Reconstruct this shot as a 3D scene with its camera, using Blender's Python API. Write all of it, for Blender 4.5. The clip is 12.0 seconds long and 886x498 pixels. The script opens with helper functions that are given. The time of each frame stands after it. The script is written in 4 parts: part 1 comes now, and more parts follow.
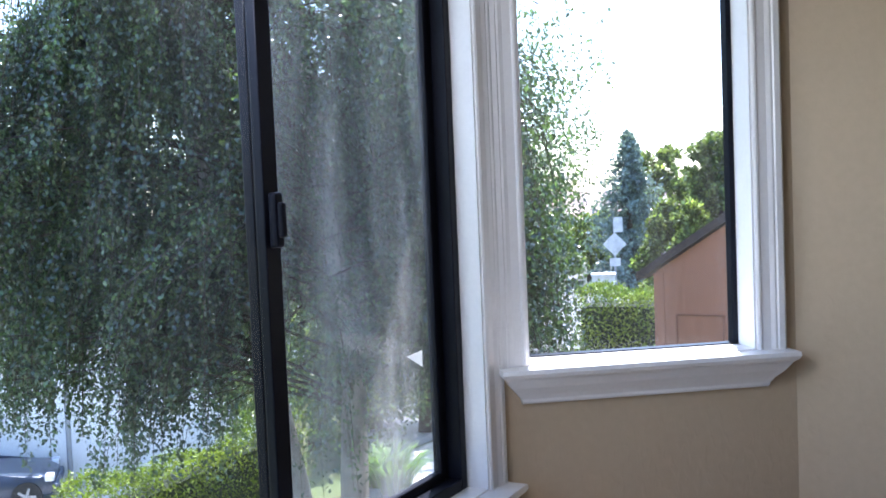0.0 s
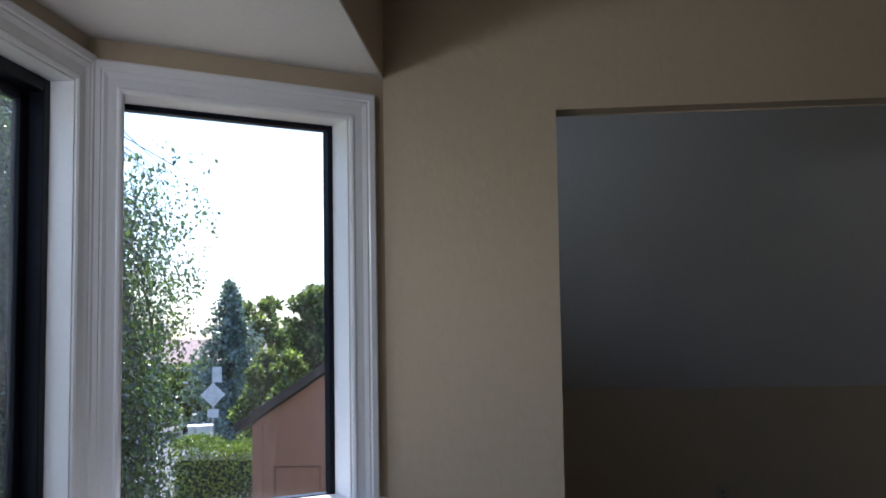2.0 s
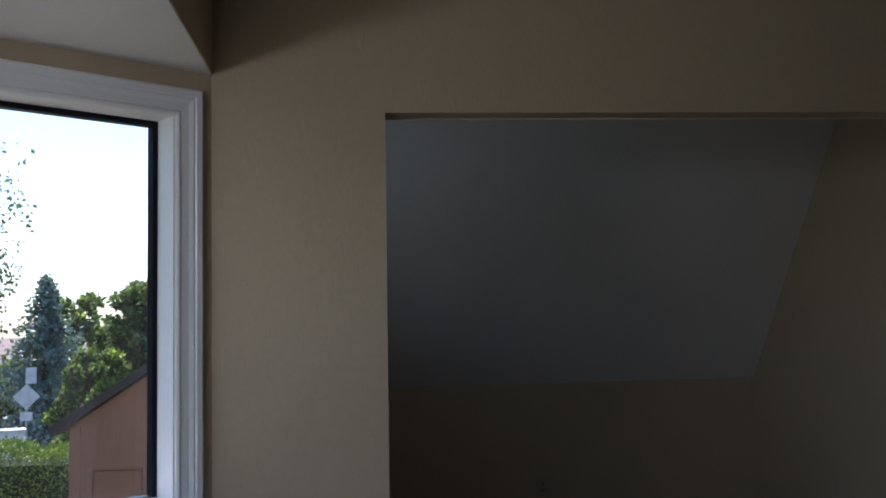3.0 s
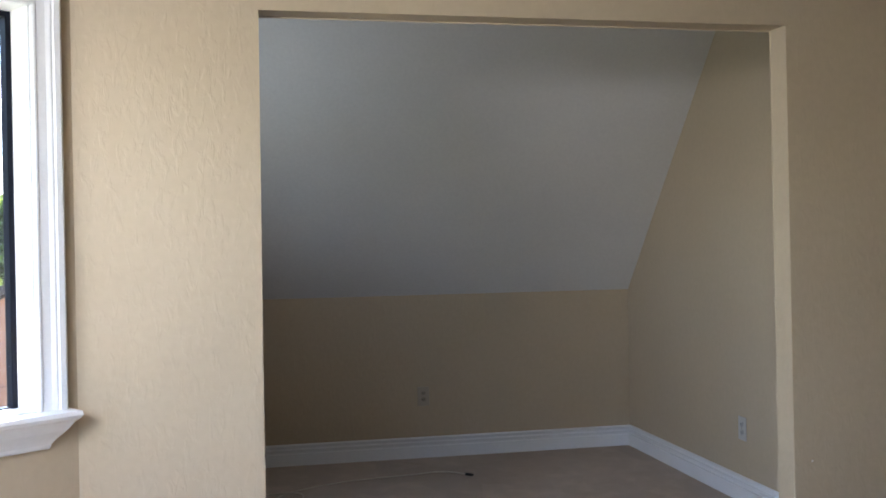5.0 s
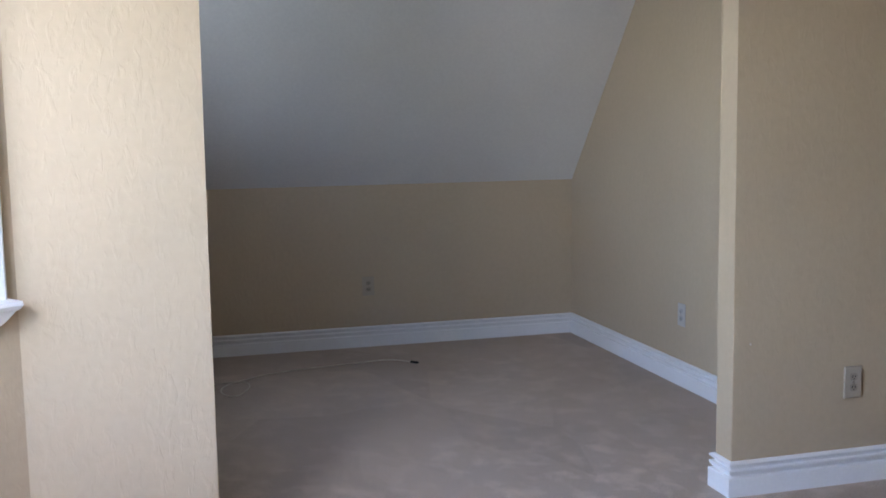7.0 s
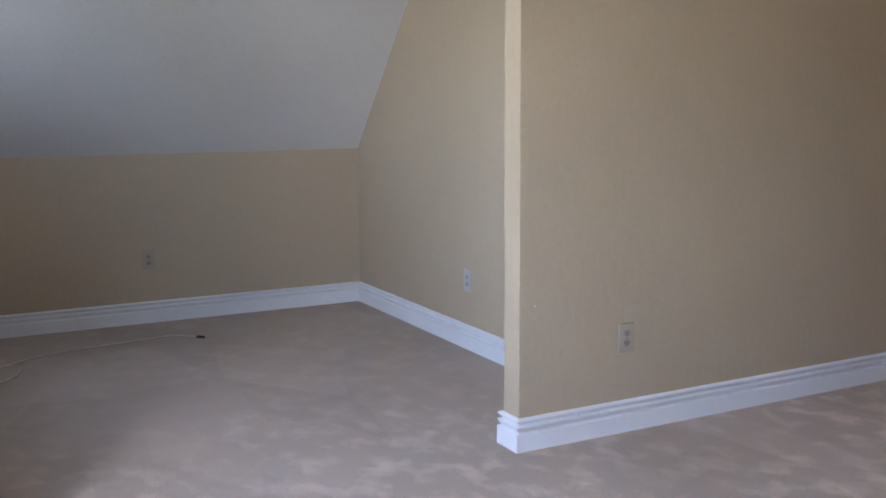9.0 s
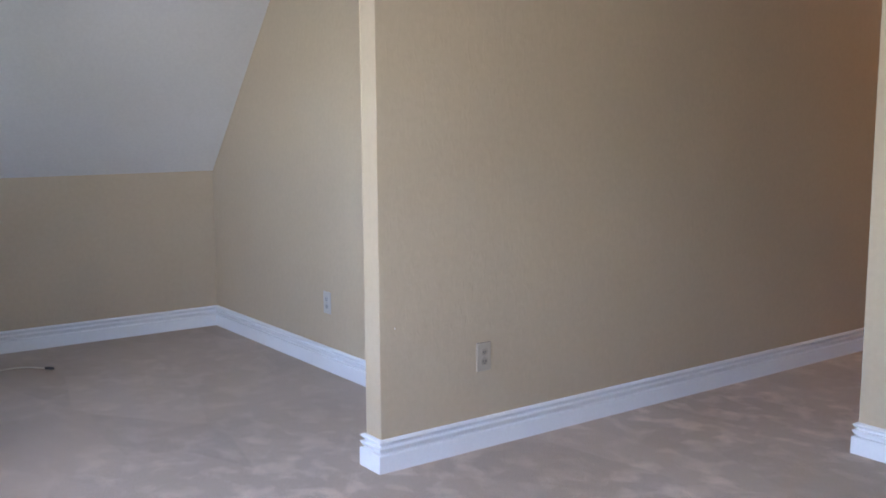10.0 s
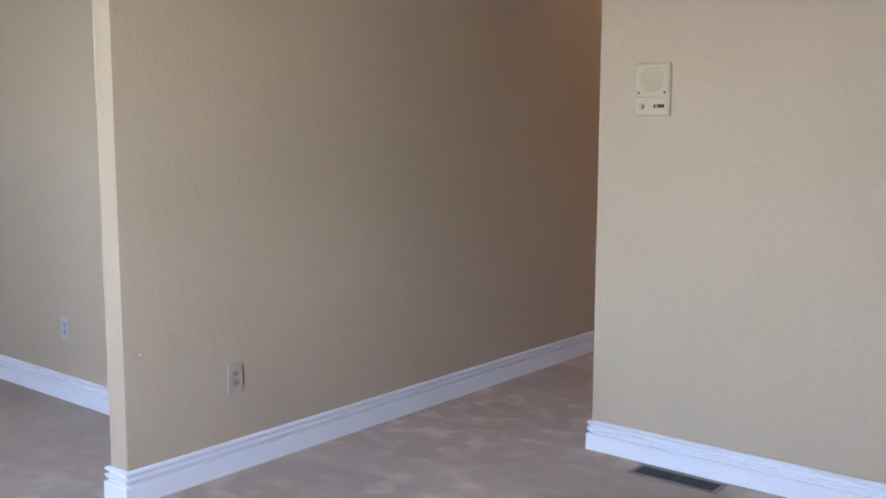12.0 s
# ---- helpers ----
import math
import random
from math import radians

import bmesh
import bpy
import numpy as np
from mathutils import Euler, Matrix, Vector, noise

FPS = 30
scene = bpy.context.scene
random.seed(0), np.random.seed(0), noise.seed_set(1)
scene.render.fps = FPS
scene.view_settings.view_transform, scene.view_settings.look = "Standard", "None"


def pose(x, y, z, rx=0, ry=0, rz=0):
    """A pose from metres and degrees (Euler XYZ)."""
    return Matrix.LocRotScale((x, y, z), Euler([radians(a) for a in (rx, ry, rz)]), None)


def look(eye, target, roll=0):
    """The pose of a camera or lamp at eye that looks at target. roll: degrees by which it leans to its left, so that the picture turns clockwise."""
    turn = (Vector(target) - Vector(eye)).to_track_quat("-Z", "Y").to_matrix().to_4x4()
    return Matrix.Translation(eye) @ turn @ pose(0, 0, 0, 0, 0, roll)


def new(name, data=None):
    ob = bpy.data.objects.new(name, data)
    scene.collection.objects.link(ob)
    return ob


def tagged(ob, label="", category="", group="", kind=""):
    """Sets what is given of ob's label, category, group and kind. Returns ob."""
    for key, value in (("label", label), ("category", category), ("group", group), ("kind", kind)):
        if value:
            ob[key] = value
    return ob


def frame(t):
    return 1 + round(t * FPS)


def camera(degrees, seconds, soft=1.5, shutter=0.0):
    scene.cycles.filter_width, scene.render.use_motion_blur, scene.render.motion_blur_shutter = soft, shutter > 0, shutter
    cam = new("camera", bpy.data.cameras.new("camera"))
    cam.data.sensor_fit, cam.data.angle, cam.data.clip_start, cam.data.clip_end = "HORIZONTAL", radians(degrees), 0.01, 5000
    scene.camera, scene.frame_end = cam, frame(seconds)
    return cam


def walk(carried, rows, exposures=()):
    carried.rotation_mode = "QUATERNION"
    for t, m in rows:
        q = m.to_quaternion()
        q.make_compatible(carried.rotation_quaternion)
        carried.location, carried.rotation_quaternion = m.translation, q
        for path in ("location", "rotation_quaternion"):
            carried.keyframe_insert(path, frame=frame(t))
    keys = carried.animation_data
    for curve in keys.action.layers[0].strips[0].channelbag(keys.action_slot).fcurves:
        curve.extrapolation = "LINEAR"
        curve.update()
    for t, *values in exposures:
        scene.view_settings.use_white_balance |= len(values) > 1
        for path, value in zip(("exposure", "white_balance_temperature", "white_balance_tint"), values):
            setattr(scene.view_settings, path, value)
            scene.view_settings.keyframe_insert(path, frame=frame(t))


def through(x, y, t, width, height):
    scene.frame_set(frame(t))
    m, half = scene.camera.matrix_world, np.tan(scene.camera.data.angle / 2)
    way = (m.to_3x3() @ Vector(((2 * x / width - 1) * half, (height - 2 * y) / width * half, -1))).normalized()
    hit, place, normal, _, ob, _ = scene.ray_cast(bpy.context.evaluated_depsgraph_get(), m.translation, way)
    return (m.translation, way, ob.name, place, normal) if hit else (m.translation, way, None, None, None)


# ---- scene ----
# the camera and its walk
cam = camera(48.92, 12.0, soft=1.7)
# seconds, x, y, z, yaw, pitch, roll
PATH = [
    (0.0, -0.001, 0.027, 1.321, 28.0, -3.03, 2.35),
    (0.5, -0.003, 0.018, 1.325, 22.97, -1.82, 2.0),
    (1.0, -0.007, 0.014, 1.33, 16.84, 1.41, 1.47),
    (1.5, -0.004, 0.005, 1.324, 11.22, 4.01, 1.15),
    (2.0, -0.002, 0.001, 1.324, 4.87, 5.07, 1.04),
    (2.5, 0.003, -0.025, 1.329, -0.65, 4.88, 1.28),
    (3.0, 0.013, -0.041, 1.329, -4.94, 4.73, 1.22),
    (3.2, 0.016, -0.07, 1.323, -6.45, 4.7, 1.23),
    (4.8, 0.049, -0.005, 1.297, -11.41, 0.61, 1.07),
    (5.0, 0.05, -0.002, 1.295, -11.55, -0.24, 1.06),
    (5.5, 0.05, 0.016, 1.292, -11.98, -2.15, 0.98),
    (6.0, 0.044, 0.027, 1.285, -12.8, -3.81, 0.92),
    (6.5, 0.038, 0.029, 1.283, -13.72, -5.48, 0.97),
    (8.5, 0.015, 0.057, 1.267, -23.33, -8.56, 0.33),
    (9.0, 0.001, 0.056, 1.274, -27.86, -8.51, 0.25),
    (9.5, -0.012, 0.038, 1.292, -31.98, -7.85, 0.1),
    (10.0, -0.029, 0.011, 1.318, -36.25, -7.68, 0.2),
    (10.5, -0.05, -0.028, 1.346, -40.24, -7.28, 0.4),
    (11.0, -0.021, -0.032, 1.342, -43.31, -7.07, 0.47),
    (11.5, -0.025, -0.012, 1.347, -47.29, -7.14, 0.01),
    (12.0, -0.026, -0.014, 1.349, -50.65, -7.08, -0.24),
]
# seconds, stops, kelvin, tint
EXPOSURES = [(0.0, 2.25, 5700, 18), (0.6, 2.02, 5700, 18), (1.5, 1.57, 5700, 18), (3.2, 0.95, 5750, 18), (4.8, 3.24, 6050, 17), (6.7, 3.75, 5650, 18), (8.3, 3.87, 5650, 20), (9.2, 4.18, 5600, 20), (12.0, 4.36, 5480, 21)]
walk(cam, [(t, pose(x, y, z, 90 + p, r, w)) for t, x, y, z, w, p, r in PATH], EXPOSURES)

# world and sun
SUN_YAW, SUN_HIGH = 22.0, 64.0
world = bpy.data.worlds.new("world")
scene.world = world
world.use_nodes = True
wn = world.node_tree
sky = wn.nodes.new("ShaderNodeTexSky")
sky.sky_type, sky.sun_disc = "NISHITA", False
sky.sun_elevation, sky.sun_rotation = radians(SUN_HIGH), radians(-SUN_YAW)
sky.dust_density, sky.air_density = 1.0, 1.0
wn.links.new(sky.outputs[0], wn.nodes["Background"].inputs[0])
wn.nodes["Background"].inputs[1].default_value = 0.15
sun = new("sun", bpy.data.lights.new("sun", "SUN"))
sun.data.energy, sun.data.angle, sun.data.color = 4.0, radians(0.5), (1.0, 0.95, 0.87)
sun_from = Vector((-math.sin(radians(SUN_YAW)) * math.cos(radians(SUN_HIGH)), math.cos(radians(SUN_YAW)) * math.cos(radians(SUN_HIGH)), math.sin(radians(SUN_HIGH))))
sun.matrix_world = look(sun_from * 60, (0, 0, 0))


# ---- materials ----
def mat(name, color, rough=0.6, metal=0.0, two=None, scale=4.0, grain=60.0, amount=0.12, bump=0.0, bump_scale=120.0, bump_dist=0.002, stretch=(1, 1, 1), spec=0.5, fine=0.05):
    """A painted or natural surface: a base colour varied at two scales, with fine relief."""
    m = bpy.data.materials.new(name)
    m.use_nodes = True
    n, l = m.node_tree.nodes, m.node_tree.links
    b = n["Principled BSDF"]
    b.inputs["Roughness"].default_value, b.inputs["Metallic"].default_value = rough, metal
    b.inputs["Specular IOR Level"].default_value = spec
    tc = n.new("ShaderNodeTexCoord")
    mp = n.new("ShaderNodeMapping")
    mp.inputs["Scale"].default_value = stretch
    l.new(tc.outputs["Object"], mp.inputs[0])
    a = n.new("ShaderNodeTexNoise")
    a.inputs["Scale"].default_value, a.inputs["Detail"].default_value = scale, 5
    l.new(mp.outputs[0], a.inputs[0])
    g = n.new("ShaderNodeTexNoise")
    g.inputs["Scale"].default_value, g.inputs["Detail"].default_value = grain, 3
    l.new(mp.outputs[0], g.inputs[0])
    c1 = n.new("ShaderNodeMix")
    c1.data_type = "RGBA"
    c2 = two or [v * (1 - amount * 2) for v in color]
    c1.inputs[6].default_value, c1.inputs[7].default_value = (*color, 1), (*c2, 1)
    ramp = n.new("ShaderNodeMapRange")
    ramp.inputs[1].default_value, ramp.inputs[2].default_value = 0.35, 0.68
    l.new(a.outputs[0], ramp.inputs[0])
    l.new(ramp.outputs[0], c1.inputs[0])
    hsv = n.new("ShaderNodeHueSaturation")
    vr = n.new("ShaderNodeMapRange")
    vr.inputs[1].default_value, vr.inputs[2].default_value, vr.inputs[3].default_value, vr.inputs[4].default_value = 0.3, 0.7, 1 - fine * 2, 1 + fine * 2
    l.new(g.outputs[0], vr.inputs[0])
    l.new(vr.outputs[0], hsv.inputs["Value"])
    l.new(c1.outputs[2], hsv.inputs["Color"])
    l.new(hsv.outputs[0], b.inputs["Base Color"])
    if bump:
        t = n.new("ShaderNodeTexNoise")
        t.inputs["Scale"].default_value, t.inputs["Detail"].default_value = bump_scale, 4
        l.new(mp.outputs[0], t.inputs[0])
        bp = n.new("ShaderNodeBump")
        bp.inputs["Strength"].default_value, bp.inputs["Distance"].default_value = bump, bump_dist
        l.new(t.outputs[0], bp.inputs["Height"])
        l.new(bp.outputs[0], b.inputs["Normal"])
    return m


def leaf_mat(name, color, two, scale=1.2, through=0.35, gloss=0.5, rough=0.42, pale=0.9):
    """Glossy leaves that let some light through, varied from leaf to leaf and over the crown."""
    m = mat(name, color, spec=gloss, rough=rough, two=two, scale=scale, grain=6.0, fine=0.12)
    n, l = m.node_tree.nodes, m.node_tree.links
    b, out = n["Principled BSDF"], n["Material Output"]
    if gloss > 0.9:
        b.inputs["Coat Weight"].default_value, b.inputs["Coat Roughness"].default_value, b.inputs["Coat IOR"].default_value = 1.0, 0.36, 1.55
    geo = n.new("ShaderNodeNewGeometry")
    vr = n.new("ShaderNodeMapRange")
    vr.inputs[3].default_value, vr.inputs[4].default_value = 0.6, 0.6 + pale
    vp = n.new("ShaderNodeMath")
    vp.operation = "POWER"
    vp.inputs[1].default_value = 1.0 if pale < 1 else 3.5
    l.new(geo.outputs["Random Per Island"], vp.inputs[0])
    l.new(vp.outputs[0], vr.inputs[0])
    h = n.new("ShaderNodeHueSaturation")
    src = b.inputs["Base Color"].links[0].from_socket
    l.new(src, h.inputs["Color"])
    l.new(vr.outputs[0], h.inputs["Value"])
    l.new(h.outputs[0], b.inputs["Base Color"])
    tr = n.new("ShaderNodeBsdfTranslucent")
    g2 = n.new("ShaderNodeMix")
    g2.data_type, g2.blend_type = "RGBA", "MULTIPLY"
    g2.inputs[0].default_value = 1
    g2.inputs[7].default_value = (1.5, 1.6, 0.7, 1)
    l.new(h.outputs[0], g2.inputs[6])
    l.new(g2.outputs[2], tr.inputs[0])
    mx = n.new("ShaderNodeMixShader")
    mx.inputs[0].default_value = through
    l.new(b.outputs[0], mx.inputs[1])
    l.new(tr.outputs[0], mx.inputs[2])
    l.new(mx.outputs[0], out.inputs[0])
    return m


def glass_mat(name, dust, streak=None):
    """A thin pane: clear, with a Fresnel gloss and a film of dust that scatters light."""
    m = bpy.data.materials.new(name)
    m.use_nodes = True
    n, l = m.node_tree.nodes, m.node_tree.links
    n.remove(n["Principled BSDF"])
    clear, gloss, film = n.new("ShaderNodeBsdfTransparent"), n.new("ShaderNodeBsdfGlossy"), n.new("ShaderNodeBsdfTranslucent")
    film2, add = n.new("ShaderNodeBsdfDiffuse"), n.new("ShaderNodeMixShader")
    clear.inputs[0].default_value = (0.95, 0.97, 0.96, 1)
    gloss.inputs["Roughness"].default_value = 0.02
    film.inputs[0].default_value = film2.inputs[0].default_value = (0.60, 0.58, 0.56, 1)
    l.new(film.outputs[0], add.inputs[1])
    l.new(film2.outputs[0], add.inputs[2])
    lw, pw, fr = n.new("ShaderNodeLayerWeight"), n.new("ShaderNodeMath"), n.new("ShaderNodeMapRange")
    pw.operation = "POWER"
    pw.inputs[1].default_value = 5.0
    fr.inputs[3].default_value, fr.inputs[4].default_value = 0.012, 0.35
    l.new(lw.outputs["Facing"], pw.inputs[0])
    l.new(pw.outputs[0], fr.inputs[0])
    a, b = n.new("ShaderNodeMixShader"), n.new("ShaderNodeMixShader")
    tc, mp, tx, mr = n.new("ShaderNodeTexCoord"), n.new("ShaderNodeMapping"), n.new("ShaderNodeTexNoise"), n.new("ShaderNodeMapRange")
    mp.inputs["Scale"].default_value = (3.0, 3.0, 0.5)
    tx.inputs["Scale"].default_value, tx.inputs["Detail"].default_value = 2.2, 6
    mr.inputs[1].default_value, mr.inputs[2].default_value = 0.42, 0.68
    mr.inputs[3].default_value, mr.inputs[4].default_value = dust * 0.35, dust * 1.9
    l.new(tc.outputs["Object"], mp.inputs[0])
    l.new(mp.outputs[0], tx.inputs[0])
    l.new(tx.outputs[0], mr.inputs[0])
    amount = mr.outputs[0]
    if streak:
        # a broad denser band down the pane, centred at streak along its width
        sep, off, mag, fade, mul = n.new("ShaderNodeSeparateXYZ"), n.new("ShaderNodeMath"), n.new("ShaderNodeMath"), n.new("ShaderNodeMapRange"), n.new("ShaderNodeMath")
        off.operation, mag.operation, mul.operation = "SUBTRACT", "ABSOLUTE", "MULTIPLY"
        off.inputs[1].default_value = streak
        fade.interpolation_type = "SMOOTHSTEP"
        fade.inputs[1].default_value, fade.inputs[2].default_value = 0.02, 0.11
        fade.inputs[3].default_value, fade.inputs[4].default_value = 2.1, 0.85
        l.new(tc.outputs["Object"], sep.inputs[0])
        l.new(sep.outputs[0], off.inputs[0])
        l.new(off.outputs[0], mag.inputs[0])
        l.new(mag.outputs[0], fade.inputs[0])
        l.new(amount, mul.inputs[0])
        l.new(fade.outputs[0], mul.inputs[1])
        amount = mul.outputs[0]
    l.new(amount, a.inputs[0])
    l.new(clear.outputs[0], a.inputs[1])
    l.new(add.outputs[0], a.inputs[2])
    l.new(fr.outputs[0], b.inputs[0])
    l.new(a.outputs[0], b.inputs[1])
    l.new(gloss.outputs[0], b.inputs[2])
    l.new(b.outputs[0], n["Material Output"].inputs[0])
    return m


def rougher(m, low, high, scale, strength, dist, stretch=(1, 1, 1)):
    """Adds sparse raised strokes, as hand-textured plaster has."""
    n, l = m.node_tree.nodes, m.node_tree.links
    tc, mp, tx, mr, bp = (n.new("ShaderNode" + k) for k in ("TexCoord", "Mapping", "TexNoise", "MapRange", "Bump"))
    mp.inputs["Scale"].default_value = stretch
    tx.inputs["Scale"].default_value, tx.inputs["Detail"].default_value, tx.inputs["Distortion"].default_value = scale, 3, 0.6
    mr.inputs[1].default_value, mr.inputs[2].default_value = low, high
    bp.inputs["Strength"].default_value, bp.inputs["Distance"].default_value = strength, dist
    l.new(tc.outputs["Object"], mp.inputs[0])
    l.new(mp.outputs[0], tx.inputs[0])
    l.new(tx.outputs[0], mr.inputs[0])
    l.new(mr.outputs[0], bp.inputs["Height"])
    b = n["Principled BSDF"]
    if b.inputs["Normal"].links:
        l.new(b.inputs["Normal"].links[0].from_socket, bp.inputs["Normal"])
    l.new(bp.outputs[0], b.inputs["Normal"])
    return m


WALL = rougher(mat("tan_wall_paint", (0.475, 0.380, 0.259), rough=0.55, scale=1.3, grain=40, amount=0.03, fine=0.012, bump=0.09, bump_scale=65, bump_dist=0.002, spec=0.35), 0.50, 0.66, 34, 0.18, 0.0026, (1.2, 1.2, 0.55))
CEIL = mat("white_ceiling_paint", (0.64, 0.62, 0.59), rough=0.7, scale=1.5, grain=60, amount=0.03, fine=0.015, bump=0.3, bump_scale=60, bump_dist=0.002, spec=0.3)
TRIM = mat("white_trim_paint", (0.80, 0.80, 0.80), rough=0.3, scale=3, grain=80, amount=0.02, fine=0.01, bump=0.05, bump_scale=150, bump_dist=0.001)
def carpet_mat():
    """Cut pile: fine tufts, and pale patches where the pile was brushed the other way."""
    m = mat("beige_carpet", (0.52, 0.43, 0.352), rough=0.95, two=(0.46, 0.38, 0.308), scale=1.6, grain=240, fine=0.12, bump=0.9, bump_scale=330, bump_dist=0.006, spec=0.1)
    n, l = m.node_tree.nodes, m.node_tree.links
    b = n["Principled BSDF"]
    tc, mp, tx, mr, big, mr2, mul, mx = (n.new("ShaderNode" + k) for k in ("TexCoord", "Mapping", "TexNoise", "MapRange", "TexNoise", "MapRange", "Math", "Mix"))
    mp.inputs["Scale"].default_value = (1.25, 1.0, 1.0)
    mp.inputs["Rotation"].default_value = (0, 0, 0.6)
    tx.inputs["Scale"].default_value, tx.inputs["Detail"].default_value, tx.inputs["Distortion"].default_value = 7.0, 10, 0.25
    mr.inputs[1].default_value, mr.inputs[2].default_value = 0.48, 0.68
    big.inputs["Scale"].default_value = 0.9
    mr2.inputs[1].default_value, mr2.inputs[2].default_value, mr2.inputs[4].default_value = 0.30, 0.52, 1.0
    mul.operation = "MULTIPLY"
    mx.data_type, mx.blend_type = "RGBA", "MULTIPLY"
    mx.inputs[7].default_value = (1.38, 1.38, 1.40, 1)
    l.new(tc.outputs["Object"], mp.inputs[0])
    l.new(mp.outputs[0], tx.inputs[0])
    l.new(tc.outputs["Object"], big.inputs[0])
    l.new(tx.outputs[0], mr.inputs[0])
    l.new(big.outputs[0], mr2.inputs[0])
    l.new(mr.outputs[0], mul.inputs[0])
    l.new(mr2.outputs[0], mul.inputs[1])
    xyz, tread, mul2 = n.new("ShaderNodeSeparateXYZ"), n.new("ShaderNodeMapRange"), n.new("ShaderNodeMath")
    tread.inputs[1].default_value, tread.inputs[2].default_value = 3.0, 3.9
    tread.inputs[3].default_value, tread.inputs[4].default_value = 1.0, 0.35
    mul2.operation = "MULTIPLY"
    l.new(tc.outputs["Object"], xyz.inputs[0])
    l.new(xyz.outputs["Y"], tread.inputs[0])
    l.new(mul.outputs[0], mul2.inputs[0])
    l.new(tread.outputs[0], mul2.inputs[1])
    l.new(mul2.outputs[0], mx.inputs[0])
    l.new(b.inputs["Base Color"].links[0].from_socket, mx.inputs[6])
    # straight-edged swaths left by a vacuum cleaner
    vor, vmap, vxyz, swath, vr = (n.new("ShaderNode" + k) for k in ("TexVoronoi", "Mapping", "SeparateColor", "HueSaturation", "MapRange"))
    vmap.inputs["Rotation"].default_value, vmap.inputs["Scale"].default_value = (0, 0, -0.5), (1.0, 0.45, 1.0)
    vor.inputs["Scale"].default_value = 2.6
    vr.inputs[3].default_value, vr.inputs[4].default_value = 0.94, 1.06
    l.new(tc.outputs["Object"], vmap.inputs[0])
    l.new(vmap.outputs[0], vor.inputs["Vector"])
    l.new(vor.outputs["Color"], vxyz.inputs[0])
    l.new(vxyz.outputs[0], vr.inputs[0])
    l.new(vr.outputs[0], swath.inputs["Value"])
    l.new(mx.outputs[2], swath.inputs["Color"])
    l.new(swath.outputs[0], b.inputs["Base Color"])
    return m


SOCKETGREY = mat("grey_plastic", (0.42, 0.42, 0.43), rough=0.4)
CARPET = carpet_mat()
VENTFRAME = mat("taupe_enamelled_steel", (0.20, 0.17, 0.15), rough=0.4, metal=0.2, scale=20, grain=200, amount=0.1)
# the plates' almond plastic again, with the sockets' shade put into the colour
SOCKET = mat("shaded_almond_plastic", (0.36, 0.31, 0.24), rough=0.4)
# cream plastic darkened in colour, for the shade in the grille's slots
GRILLE = mat("shaded_cream_plastic", (0.30, 0.245, 0.155), rough=0.6)
DARKTRIM = mat("dark_terracotta_trim", (0.20, 0.092, 0.058), rough=0.8)
BRONZE = mat("dark_bronze_aluminium", (0.008, 0.009, 0.015), rough=0.35, spec=0.1, scale=6, grain=90, amount=0.15, bump=0.05)
PLATE = mat("almond_plastic", (0.41, 0.35, 0.27), rough=0.35, scale=10, grain=120, amount=0.03, fine=0.01)
WHITEPLATE = mat("white_plastic", (0.46, 0.45, 0.435), rough=0.35, scale=10, grain=120, amount=0.03, fine=0.01)
CREAM = mat("cream_plastic", (0.50, 0.42, 0.265), rough=0.4, scale=10, grain=120, amount=0.04, fine=0.01)
# near-black: shade inside slots and the duct, and the plug's own colour
SLOT = mat("dark_slots", (0.02, 0.018, 0.015), rough=0.6)
VENT = mat("brown_enamelled_steel", (0.045, 0.036, 0.031), rough=0.4, metal=0.5, scale=20, grain=200, amount=0.15)
CHROME = mat("bright_metal", (0.7, 0.7, 0.7), rough=0.2, metal=1.0)
NICKEL = mat("dull_nickel", (0.50, 0.45, 0.38), rough=0.45, metal=0.7)
CABLE = mat("ivory_cable", (0.72, 0.66, 0.54), rough=0.5)
CLEAR = glass_mat("window_glass", 0.012)
DUSTY = glass_mat("dusty_window_glass", 0.15, 1.43)
STICKER = mat("white_paper", (0.85, 0.85, 0.83), rough=0.7)
sn = STICKER.node_tree
sx, sy = sn.nodes.new("ShaderNodeBsdfTranslucent"), sn.nodes.new("ShaderNodeMixShader")
sx.inputs[0].default_value, sy.inputs[0].default_value = (0.9, 0.9, 0.88, 1), 0.6
sn.links.new(sn.nodes["Principled BSDF"].outputs[0], sy.inputs[1])
sn.links.new(sx.outputs[0], sy.inputs[2])
sn.links.new(sy.outputs[0], sn.nodes["Material Output"].inputs[0])
BARK = mat("pale_birch_bark", (0.42, 0.38, 0.33), rough=0.85, two=(0.16, 0.14, 0.12), scale=5, grain=40, bump=0.8, bump_scale=18, bump_dist=0.02, stretch=(1, 1, 0.5))
TWIG = mat("brown_twig_bark", (0.07, 0.05, 0.035), rough=0.8)
BIRCH = leaf_mat("birch_leaves", (0.092, 0.142, 0.060), (0.034, 0.060, 0.034), through=0.46, gloss=1.0, rough=0.28, pale=1.3)
HEDGELEAF = leaf_mat("hedge_leaves", (0.19, 0.24, 0.040), (0.10, 0.15, 0.028), through=0.22, gloss=0.15)
# dark green that stands for the shade inside the hedges
HEDGECORE = mat("hedge_inner_shade", (0.030, 0.042, 0.014), rough=0.9, scale=3, grain=30, bump=0.6, bump_scale=25, bump_dist=0.03)
# needle colours are paled and blued to include distant haze
PINELEAF = leaf_mat("hazy_blue_green_needles", (0.17, 0.22, 0.22), (0.10, 0.14, 0.15), through=0.25)
